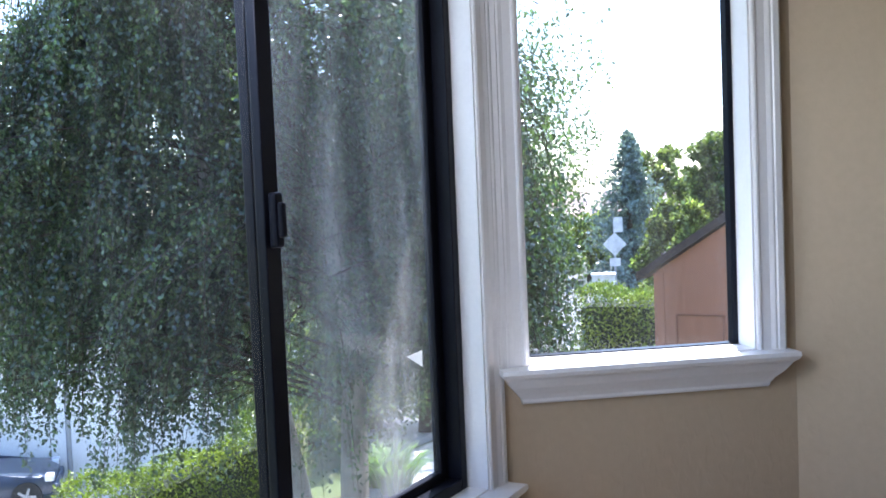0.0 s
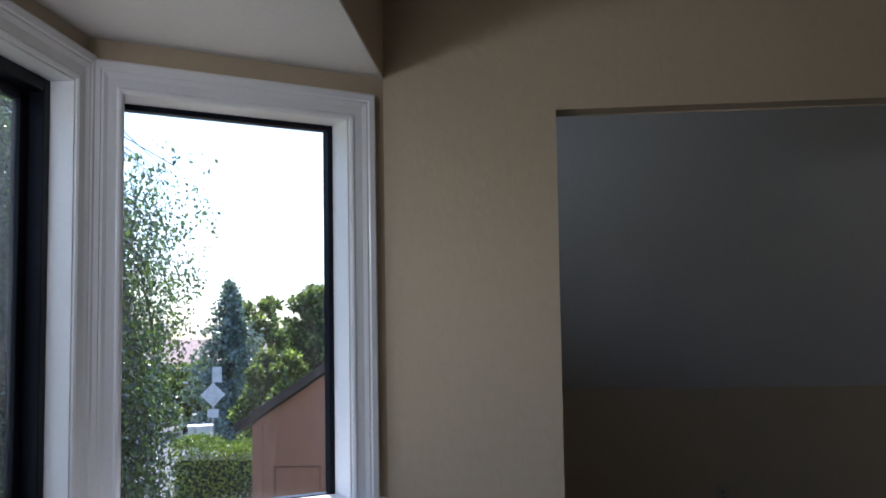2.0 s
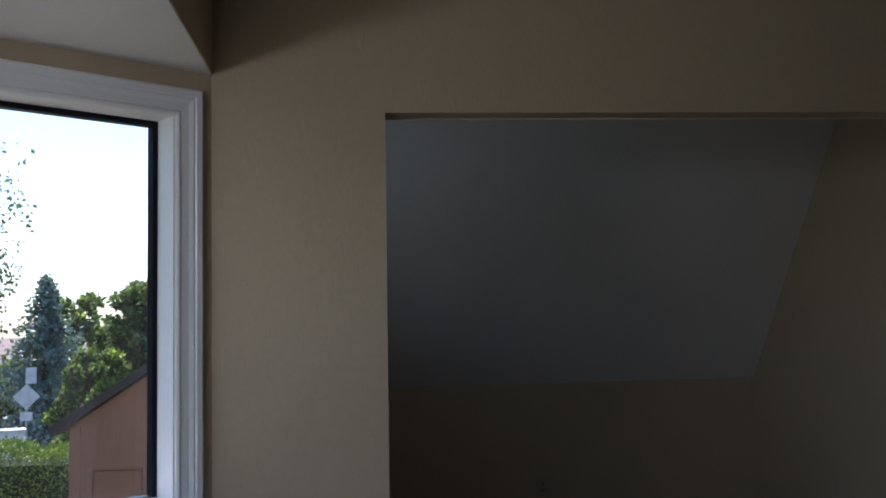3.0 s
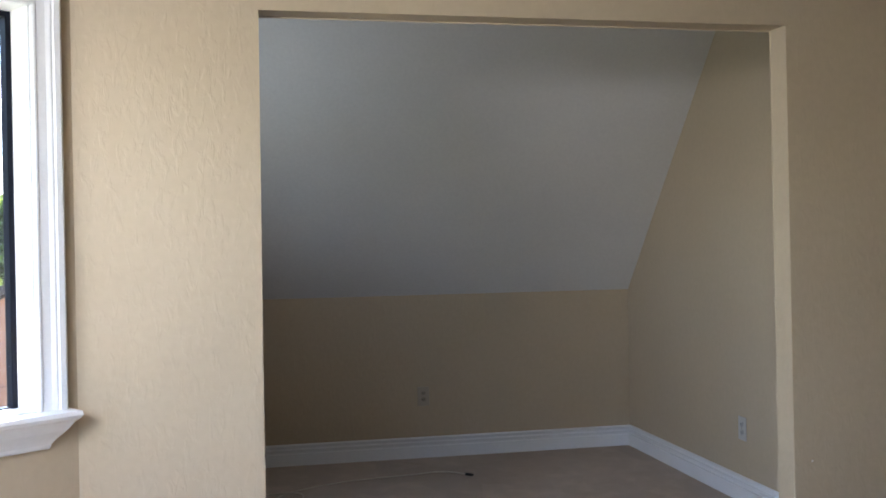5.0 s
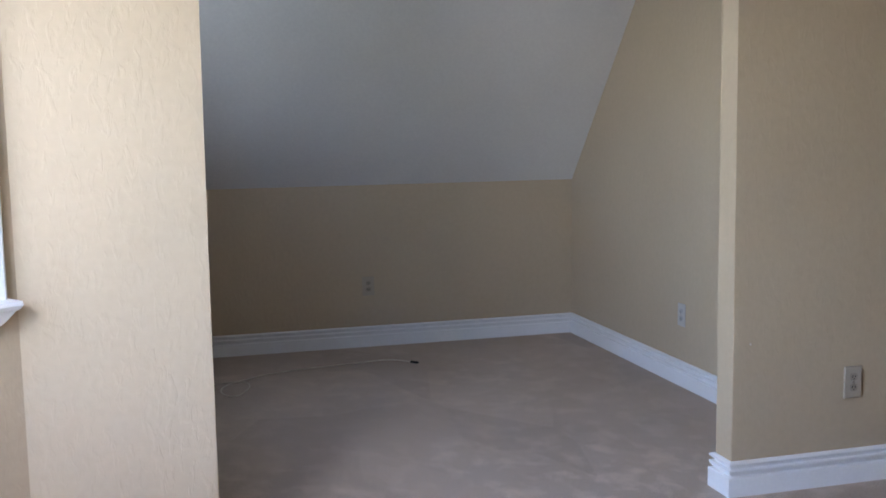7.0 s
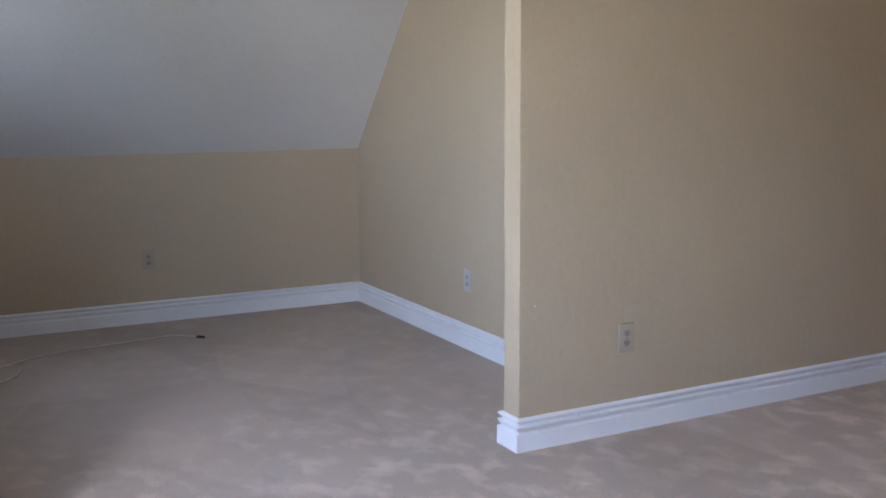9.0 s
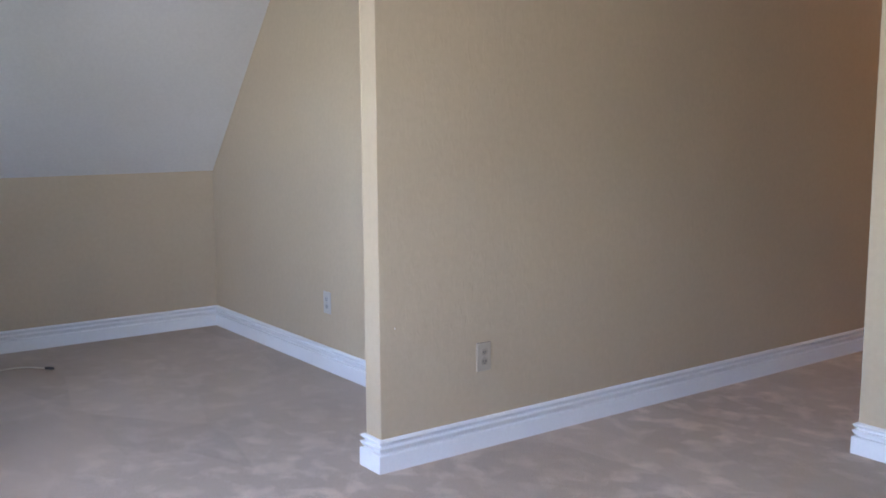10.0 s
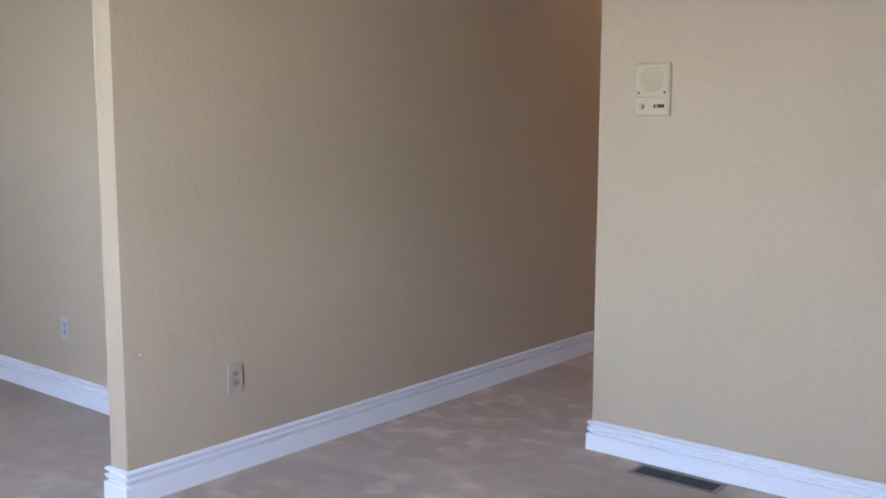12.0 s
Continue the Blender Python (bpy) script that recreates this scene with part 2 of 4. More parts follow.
TREELEAF = leaf_mat("broad_leaves", (0.17, 0.205, 0.066), (0.08, 0.115, 0.045), through=0.42, pale=1.9)
GRASSLEAF = leaf_mat("strappy_leaves", (0.13, 0.22, 0.05), (0.09, 0.16, 0.03), through=0.35)
CONCRETE = mat("sunlit_concrete", (0.46, 0.44, 0.41), rough=0.9, scale=1.0, grain=25, amount=0.1, bump=0.3, bump_scale=40, bump_dist=0.01)
ASPHALT = mat("worn_grey_asphalt", (0.14, 0.14, 0.15), rough=0.9, scale=0.4, grain=30, amount=0.1, bump=0.4, bump_scale=60, bump_dist=0.01)
LAWN = mat("dry_lawn", (0.10, 0.13, 0.04), rough=0.95, two=(0.16, 0.14, 0.07), scale=0.6, grain=20, bump=0.8, bump_scale=60, bump_dist=0.03)
SIDING = mat("terracotta_siding", (0.31, 0.145, 0.09), rough=0.8, scale=1.5, grain=30, amount=0.06, bump=0.2, bump_scale=30, bump_dist=0.004, stretch=(1, 1, 0.15))
SHINGLE = mat("dark_roof_shingle", (0.055, 0.042, 0.038), rough=0.9, scale=3, grain=30, bump=0.5, bump_scale=20, bump_dist=0.01)
PINKROOF = mat("pale_clay_roof", (0.42, 0.30, 0.27), rough=0.9, scale=2, grain=20, bump=0.4, bump_scale=12, bump_dist=0.02)
STUCCO = mat("cream_stucco", (0.62, 0.57, 0.47), rough=0.9, scale=1, grain=30, bump=0.3)
PALESTUCCO = mat("pale_grey_stucco", (0.86, 0.85, 0.84), rough=0.9, scale=0.8, grain=25, amount=0.04, bump=0.3, bump_scale=40, bump_dist=0.006)
CARPAINT = mat("dark_blue_car_paint", (0.040, 0.055, 0.090), rough=0.2, spec=0.45, scale=3, grain=60)
RUBBER = mat("black_rubber", (0.015, 0.015, 0.015), rough=0.8)
LAMPGLASS = mat("clear_lamp_plastic", (0.75, 0.78, 0.8), rough=0.1)
CARGLASS = mat("dark_car_glass", (0.015, 0.018, 0.022), rough=0.15, spec=0.3)
SIGNGREY = mat("sign_back_aluminium", (0.62, 0.63, 0.66), rough=0.45, metal=0.3)
GALV = mat("galvanised_steel", (0.40, 0.42, 0.45), rough=0.5, metal=0.6)
# glow of the unseen lamp that is added down the hall
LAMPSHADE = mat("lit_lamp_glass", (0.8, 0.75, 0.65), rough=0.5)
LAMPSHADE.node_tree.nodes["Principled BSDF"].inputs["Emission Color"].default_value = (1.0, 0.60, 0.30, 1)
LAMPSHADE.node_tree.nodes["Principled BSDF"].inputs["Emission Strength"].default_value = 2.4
WHITEPAINT = mat("white_painted_metal", (0.78, 0.78, 0.78), rough=0.4)


# ---- building blocks ----
def part(name, bm, material, parent=None, label="", smooth=False):
    """Links a bmesh as one mesh object, under a thing or a part where one is given."""
    me = bpy.data.meshes.new(name)
    bmesh.ops.recalc_face_normals(bm, faces=bm.faces)
    bm.to_mesh(me)
    bm.free()
    me.materials.append(material)
    if smooth:
        me.polygons.foreach_set("use_smooth", [True] * len(me.polygons))
    ob = new(name, me)
    ob.parent = parent
    if label:
        ob["label"] = label
    return ob


def thing(name, m, label, category, group="", kind=""):
    ob = new(name)
    ob.matrix_world = m
    ob.empty_display_size = 0.1
    return tagged(ob, label, category, group, kind)


def box(bm, x0, x1, y0, y1, z0, z1, bevel=0.0):
    v = [bm.verts.new((x, y, z)) for x in (x0, x1) for y in (y0, y1) for z in (z0, z1)]
    fs = [bm.faces.new([v[i] for i in q]) for q in ((0, 1, 3, 2), (4, 6, 7, 5), (0, 4, 5, 1), (2, 3, 7, 6), (0, 2, 6, 4), (1, 5, 7, 3))]
    if bevel:
        es = list({e for f in fs for e in f.edges})
        bmesh.ops.bevel(bm, geom=es, offset=bevel, segments=2, affect="EDGES", profile=0.5)
    return bm


def boxes(*rows, bevel=0.0):
    bm = bmesh.new()
    for r in rows:
        box(bm, *r, bevel=bevel)
    return bm


def prism(bm, ring, way):
    """A polygon drawn out along way."""
    way = Vector(way)
    a = [bm.verts.new(p) for p in ring]
    b = [bm.verts.new(Vector(p) + way) for p in ring]
    bm.faces.new(a)
    bm.faces.new(b[::-1])
    for i in range(len(a)):
        j = (i + 1) % len(a)
        bm.faces.new((a[i], b[i], b[j], a[j]))
    return bm


def tube(bm, pts, radii, sides=8):
    """A round rod through pts, tapered by radii."""
    rings = []
    for i, p in enumerate(pts):
        p = Vector(p)
        d = (Vector(pts[min(i + 1, len(pts) - 1)]) - Vector(pts[max(i - 1, 0)])).normalized()
        a = d.orthogonal().normalized() if i == 0 else (rings[-1][1] - d * rings[-1][1].dot(d)).normalized()
        b = d.cross(a)
        r = radii[i] if isinstance(radii, (list, tuple)) else radii
        rings.append(([bm.verts.new(p + (a * math.cos(2 * math.pi * k / sides) + b * math.sin(2 * math.pi * k / sides)) * r) for k in range(sides)], a))
    for (q, _), (s, _) in zip(rings, rings[1:]):
        for k in range(sides):
            bm.faces.new((q[k], q[(k + 1) % sides], s[(k + 1) % sides], s[k]))
    bm.faces.new(rings[0][0][::-1])
    bm.faces.new(rings[-1][0])
    return bm


def run(bm, path, profile, closed=False):
    """A moulding along a plan path, on its left side, mitred at the corners. Profile: (out, up) pairs."""
    n = len(path)
    rings = []
    for i in range(n):
        p = Vector(path[i])
        din = (p - Vector(path[i - 1])).normalized() if (closed or i) else None
        dout = (Vector(path[(i + 1) % n]) - p).normalized() if (closed or i < n - 1) else None
        din, dout = din or dout, dout or din
        na, nb = Vector((-din.y, din.x)), Vector((-dout.y, dout.x))
        m = (na + nb) / (1 + na.dot(nb))
        rings.append([bm.verts.new((p.x + m.x * o, p.y + m.y * o, z)) for o, z in profile])
    k = len(profile)
    for i in range(n if closed else n - 1):
        a, b = rings[i], rings[(i + 1) % n]
        for j in range(k):
            bm.faces.new((a[j], b[j], b[(j + 1) % k], a[(j + 1) % k]))
    if not closed:
        bm.faces.new(rings[0])
        bm.faces.new(rings[-1][::-1])
    return bm


# ---- the shell of the room ----
P, PB = 2.979, 3.084          # wall with the wide opening: its two faces
B, SX, KNEE = 5.852, 2.445, 0.992
OL, OR, OH = 0.101, 1.855, 2.017
WX, LX, LY, LY2 = -0.431, -1.140, 2.445, 0.655
RX, RY = 3.474, 2.032
HX, BY = 7.4, -2.6            # hall's end, room's back
CZ, BAYZ = 2.44, 2.132
T = 0.14
GROUND = -2.95

LOOP = [(HX, P), (OR, P), (OR, PB), (SX, PB), (SX, B), (WX, B), (WX, PB), (OL, PB), (OL, P), (WX, P), (LX, LY), (LX, LY2), (WX, LY2 - (P - LY)), (WX, BY), (RX, BY), (RX, RY), (HX, RY)]

bm = bmesh.new()
box(bm, LX - 0.2, HX + T, BY - T, B + T, -0.12, 0.0)
floor = tagged(part("floor", bm, CARPET), "beige cut-pile carpet with brushed lighter patches", "carpet", kind="structure")

bm = prism(bmesh.new(), [(WX - T, P, 0), (OL, P, 0), (OL, P, OH), (OR, P, OH), (OR, P, 0), (HX + T, P, 0), (HX + T, P, 3.2), (WX - T, P, 3.2)], (0, PB - P, 0))
bmesh.ops.bevel(bm, geom=[e for e in bm.edges if all((abs(v.co.x - OL) < 1e-4 or abs(v.co.x - OR) < 1e-4) and v.co.z < OH + 0.01 for v in e.verts) and abs(e.verts[0].co.y - e.verts[1].co.y) < 1e-4], offset=0.005, segments=3, affect="EDGES", profile=0.5)
tagged(part("wall_opening", bm, WALL), "tan textured wall with a wide untrimmed opening", "wall", kind="structure")
tagged(part("wall_knee", prism(bmesh.new(), [(WX - T, B, 0), (SX + T, B, 0), (SX + T, B, KNEE + 0.1), (WX - T, B, KNEE + 0.1)], (0, T, 0)), WALL), "low tan knee wall under a sloped ceiling", "wall", kind="structure")
tagged(part("wall_alcove_side", boxes((SX, SX + T, PB, B, 0, 3.2)), WALL), "tan painted side wall of the alcove", "wall", kind="structure")
AW = (3.75, 4.40, 1.30, 1.90)   # daylight opening in the alcove's outer wall
bm = prism(bmesh.new(), [(RX, BY, 0), (RX + T, BY, 0), (RX + T, RY - T, 0), (HX, RY - T, 0), (HX, RY, 0), (RX, RY, 0)], (0, 0, CZ))
tagged(part("wall_hall_corner", bm, WALL), "tan painted wall at the corner of the hallway", "wall", kind="structure")
tagged(part("wall_hall_end", boxes((HX, HX + T, RY - T, P, 0, CZ)), WALL), "tan wall closing the hallway", "wall", kind="structure")
tagged(part("wall_back", boxes((WX - T, RX + T, BY - T, BY, 0, CZ)), WALL), "plain tan wall behind the room", "wall", kind="structure")
tagged(part("wall_outer", boxes((WX - T, WX, BY, LY2 - (P - LY), 0, CZ), (WX - T, WX + 0.003, LY2 - (P - LY), P, BAYZ + 0.004, CZ)), WALL), "tan outer wall with a header over the bay", "wall", kind="structure")

# ceilings: the flat ones, the slope over the alcove, the bay's low one
AZ = 3.2                      # height of the alcove's ridge
YS = B - (AZ - KNEE) / 1.118
bm = prism(bmesh.new(), [(WX - T, BY - T, CZ), (HX + T, BY - T, CZ), (HX + T, P, CZ), (WX - T, P, CZ)], (0, 0, 0.1))
tagged(part("ceiling", bm, CEIL), "flat white ceiling of the room", "ceiling", kind="structure")
bm = prism(bmesh.new(), [(WX - T, B + 0.12, KNEE - 0.12 * 1.118), (WX - T, YS, AZ), (WX - T, P, AZ), (WX - T, P, AZ + 0.12), (WX - T, YS, AZ + 0.15), (WX - T, B + 0.25, KNEE)], (SX - WX + 2 * T, 0, 0))
tagged(part("ceiling_alcove", bm, CEIL), "white sloped ceiling coming down to a low knee wall", "ceiling", kind="structure")
bm = prism(bmesh.new(), [(WX, P, BAYZ), (LX - 0.2, LY + 0.1, BAYZ), (LX - 0.2, LY2 - 0.1, BAYZ), (WX, LY2 - (P - LY), BAYZ)], (0, 0, 0.1))
tagged(part("ceiling_bay", bm, CEIL), "low white ceiling over the bay window", "ceiling", kind="structure")

BASE = [(0, 0), (0.019, 0), (0.019, 0.066), (0.017, 0.070), (0.002, 0.0705), (0.002, 0.0765), (0.010, 0.079), (0.018, 0.093), (0.016, 0.097), (0.002, 0.0975), (0.002, 0.104), (0.008, 0.107), (0.018, 0.117), (0.016, 0.121), (0.006, 0.126), (0, 0.126)]
tagged(part("baseboard", run(bmesh.new(), LOOP, BASE, closed=True), TRIM), "white moulded baseboard with two grooves", "baseboard", kind="structure")


# ---- bay walls and windows ----
def holed(bm, outer, hole, t):
    """A flat wall in the plan of u and z, t thick along y, with one opening through it."""
    v = [[[bm.verts.new((u, y, z)) for u, z in ((q[0], q[2]), (q[1], q[2]), (q[1], q[3]), (q[0], q[3]))] for q in (outer, hole)] for y in (0, t)]
    for i in range(4):
        j = (i + 1) % 4
        for y in (0, 1):
            bm.faces.new((v[y][0][i], v[y][0][j], v[y][1][j], v[y][1][i]))
        for k in (0, 1):
            bm.faces.new((v[0][k][i], v[0][k][j], v[1][k][j], v[1][k][i]))
    return bm


def bay_wall(name, m, length, u0, u1, z0, z1, label):
    """A wall of the bay in its own plan: u along the wall, y outwards; with a window's opening."""
    bm = holed(bmesh.new(), (0, length, 0, BAYZ), (u0, u1, z0, z1), T)
    ob = part(name, bm, WALL)
    ob.matrix_world = m
    return tagged(ob, label, "wall", kind="structure")


CASING = [(0.0, 0.0), (0.0, 0.010), (0.006, 0.014), (0.012, 0.014), (0.016, 0.010), (0.040, 0.013), (0.052, 0.019), (0.058, 0.019), (0.062, 0.023), (0.078, 0.024), (0.084, 0.020), (0.084, 0.0)]


def casing(u0, u1, z0, z1):
    """Door-like trim on three sides of an opening, mitred; profile: away from the opening, out into the room."""
    bm = bmesh.new()
    rings = []
    for u, z, su, sz in ((u0, z0, -1, 0), (u0, z1, -1, 1), (u1, z1, 1, 1), (u1, z0, 1, 0)):
        rings.append([bm.verts.new((u + su * a, -o, z + sz * a)) for a, o in CASING])
    for a, b in zip(rings, rings[1:]):
        for j in range(len(CASING)):
            k = (j + 1) % len(CASING)
            bm.faces.new((a[j], b[j], b[k], a[k]))
    bm.faces.new(rings[0])
    bm.faces.new(rings[-1][::-1])
    return bm


def stool(u0, u1, z, depth):
    """Sill board with a crown-shaped apron below, whose ends turn back to the wall."""
    bm = bmesh.new()
    box(bm, u0 + 0.092, u1 - 0.092, -0.002, depth, z - 0.03, z + 0.004)
    rings = []
    for dz, end, out in ((0, 0, 0.078), (-0.012, -0.002, 0.080), (-0.022, 0.004, 0.074), (-0.030, 0.014, 0.062), (-0.036, 0.017, 0.058), (-0.055, 0.030, 0.046), (-0.078, 0.052, 0.026), (-0.092, 0.062, 0.016), (-0.100, 0.064, 0.015), (-0.106, 0.066, 0.010)):
        rings.append([bm.verts.new(q) for q in ((u0 + end, 0, z + dz), (u0 + end, -out, z + dz), (u1 - end, -out, z + dz), (u1 - end, 0, z + dz))])
    for a, b in zip(rings, rings[1:]):
        for j in range(4):
            bm.faces.new((a[j], a[(j + 1) % 4], b[(j + 1) % 4], b[j]))
    bm.faces.new(rings[0])
    bm.faces.new(rings[-1][::-1])
    return bm


def reveal(u0, u1, z0, z1, depth):
    t = 0.006
    return boxes((u0 - 0.001, u0 + t, -0.004, depth, z0, z1), (u1 - t, u1 + 0.001, -0.004, depth, z0, z1), (u0 + t, u1 - t, -0.004, depth, z1 - t, z1 + 0.001))


def frame_ring(u0, u1, z0, z1, y0, y1, w, top=None, low=None, bevel=0.003):
    top, low = top or w, low or w
    return boxes((u0, u0 + w, y0, y1, z0, z1), (u1 - w, u1, y0, y1, z0, z1), (u0 + w, u1 - w, y0, y1, z0, z0 + low), (u0 + w, u1 - w, y0, y1, z1 - top, z1), bevel=bevel)


def pane(name, parent, u0, u1, z0, z1, y, material):
    ob = part(name, boxes((u0, u1, y - 0.002, y + 0.002, z0, z1)), material, parent)
    ob.visible_shadow = False
    return ob


ob = part("wall_alcove_outer", holed(bmesh.new(), (0, B - PB, 0, AZ), (AW[0] - PB, AW[1] - PB, AW[2], AW[3]), T), WALL)
ob.matrix_world = pose(WX, PB, 0, 0, 0, 90)
tagged(ob, "tan outer wall of the alcove with a window opening", "wall", kind="structure")

TH = math.degrees(math.atan2(P - LY, WX - LX))
SIDE = math.hypot(P - LY, WX - LX)


def fixed_window(name, m, flip, label):
    """Fixed side window: white trim, deep white reveal, thin dark frame."""
    u0, u1 = (SIDE - 0.801, SIDE - 0.123) if not flip else (0.123, 0.801)
    z0, z1 = 0.846, 1.996
    w = thing(name, m, label, "window", kind="structure")
    part("casing", casing(u0, u1, z0, z1 - 0.009), TRIM, w)
    a, b = (u0 - 0.085, u1 + 0.096) if not flip else (u0 - 0.096, u1 + 0.085)
    part("window_sill", stool(a, b, z0, 0.135), TRIM, w, "white moulded sill with a crown-shaped apron")
    part("reveal", reveal(u0, u1, z0, z1 - 0.004, 0.13), TRIM, w)
    part("window_frame", frame_ring(u0 + 0.006, u1 - 0.006, z0, z1 - 0.010, 0.098, 0.135, 0.016, low=0.008, bevel=0.001), BRONZE, w, "dark bronze metal frame")
    pane("pane", w, u0 + 0.020, u1 - 0.020, z0 + 0.007, z1 - 0.024, 0.118, CLEAR)
    return w


def sliding_window(name, m, length, label):
    """Wide two-part sliding window with a dark frame, a meeting stile and a latch."""
    u0, u1, z0, z1 = length - 0.085 - 1.62, length - 0.085, 0.527, 1.996
    mid = u1 - 0.81
    w = thing(name, m, label, "window", kind="structure")
    part("casing", casing(u0, u1, z0, z1), TRIM, w)
    part("window_sill", stool(u0 - 0.088, u1 + 0.088, z0, 0.10), TRIM, w, "white moulded sill")
    part("reveal", reveal(u0, u1, z0, z1, 0.10), TRIM, w)
    part("window_frame", frame_ring(u0 + 0.006, u1 - 0.006, z0, z1 - 0.006, 0.058, 0.13, 0.034), BRONZE, w, "dark bronze metal frame")
    s = part("fixed_sash", frame_ring(mid + 0.004, u1 - 0.04, z0 + 0.034, z1 - 0.04, 0.098, 0.122, 0.040, 0.030, 0.026), BRONZE, w)
    pane("pane", s, mid + 0.040, u1 - 0.078, z0 + 0.058, z1 - 0.068, 0.110, DUSTY)["label"] = "dusty hazy window pane"
    s = part("sliding_sash", frame_ring(u0 + 0.04, mid + 0.045, z0 + 0.034, z1 - 0.04, 0.066, 0.090, 0.048, 0.034, 0.034), BRONZE, w)
    pane("pane", s, u0 + 0.086, mid - 0.001, z0 + 0.066, z1 - 0.072, 0.078, CLEAR)
    bm = boxes((mid + 0.006, mid + 0.034, 0.046, 0.066, 1.235, 1.345), bevel=0.006)
    box(bm, mid + 0.012, mid + 0.028, 0.034, 0.050, 1.255, 1.325, bevel=0.005)
    part("latch", bm, BRONZE, w, "dark pull latch")
    return w


def wall_pose(a, b):
    """Stands the plan (u along the wall, y outwards) on the line from a to b."""
    return Matrix.Translation((a[0], a[1], 0)) @ pose(0, 0, 0, 0, 0, math.degrees(math.atan2(b[1] - a[1], b[0] - a[0])))


LOWC = (WX, LY2 - (P - LY))
m1, m2, m3 = wall_pose((LX, LY), (WX, P)), wall_pose((LX, LY2), (LX, LY)), wall_pose(LOWC, (LX, LY2))
bay_wall("wall_bay_side", m1, SIDE, SIDE - 0.801, SIDE - 0.123, 0.846, 1.996, "tan wall of the bay under a fixed window")
LEN = LY - LY2
bay_wall("wall_bay_front", m2, LEN, LEN - 1.705, LEN - 0.085, 0.527, 1.996, "tan front wall of the bay")
bay_wall("wall_bay_return", m3, SIDE, 0.123, 0.801, 0.846, 1.996, "tan wall of the bay beside the room")
fixed_window("window_1", m1, False, "fixed window with dark frame and white moulded trim")
sliding_window("window_2", m2, LEN, "wide dark-framed sliding window in white trim")
fixed_window("window_3", m3, True, "fixed window with dark frame and white moulded trim")

# unseen corners and roof outside the bay, added so that no light leaks in
bm = bmesh.new()
for q in ((LX, LY), (LX, LY2)):
    sgn = 1 if q == (LX, LY) else -1
    prism(bm, [(q[0], q[1], 0), (q[0] - T, q[1], 0), (q[0] - T * math.sin(radians(TH)), q[1] + sgn * T * math.cos(radians(TH)), 0)], (0, 0, BAYZ))
tagged(part("trim_bay_post", bm, SIDING), "terracotta corner posts outside the bay", "post", kind="structure")
# the roof's overhang is sized to keep high sun off the windows
bm = prism(bmesh.new(), [(WX - T, 3.45, 2.46), (-1.58, 2.66, 2.46), (-1.58, 0.44, 2.46), (WX - T, -0.35, 2.46)], (0, 0, 0.12))
prism(bm, [(WX - T, P + 0.05, BAYZ + 0.1), (LX - 0.2, LY + 0.1, BAYZ + 0.1), (LX - 0.2, LY2 - 0.1, BAYZ + 0.1), (WX - T, LOWC[1] - 0.05, BAYZ + 0.1)], (0, 0, 2.46 - BAYZ - 0.1))
tagged(part("eave_bay", bm, SHINGLE), "unseen dark roof over the bay, overhanging to shade its windows", "roof", kind="structure")

# unseen eave added to shade the right end of the side window's sill
tagged(part("eave_alcove_shade", boxes((WX - T - 0.28, WX - T, P + 0.1, B + 0.5, CZ + 0.02, CZ + 0.16)), SHINGLE), "unseen dark roof edge added to shade the bay's sill", "roof", kind="structure")

# daylight from the alcove's hidden window
al = new("window_daylight", bpy.data.lights.new("window_daylight", "AREA"))
al.data.shape, al.data.size, al.data.size_y, al.data.energy, al.data.color = "RECTANGLE", AW[3] - AW[2], AW[1] - AW[0], 0.88, (0.76, 0.89, 1.0)
al.matrix_world = look((WX - 0.09, (AW[0] + AW[1]) / 2, (AW[2] + AW[3]) / 2), (5, (AW[0] + AW[1]) / 2 + 1.0, (AW[2] + AW[3]) / 2 + 1.2))

# fill lamp added in the bay's unseen third window, for sky past the tree
bl = new("bay_fill_light", bpy.data.lights.new("bay_fill_light", "AREA"))
bl.data.shape, bl.data.size, bl.data.size_y, bl.data.energy, bl.data.color = "RECTANGLE", 0.64, 0.9, 0.32, (0.90, 0.95, 1.0)
mid3 = m3 @ Vector((0.462, 0.10, 1.42))
bl.matrix_world = look(mid3, mid3 + m3.to_3x3() @ Vector((0, -1, 0)))

# fill lamp added in the sliding window's top, for open sky beside the birch
fl = new("front_fill_light", bpy.data.lights.new("front_fill_light", "AREA"))
fl.data.shape, fl.data.size, fl.data.size_y, fl.data.energy, fl.data.color = "RECTANGLE", 0.60, 0.20, 3.7, (0.95, 0.97, 1.0)
fl.matrix_world = look((LX - 0.04, 1.08, 1.87), (LX + 1.0, 1.72, 1.80))


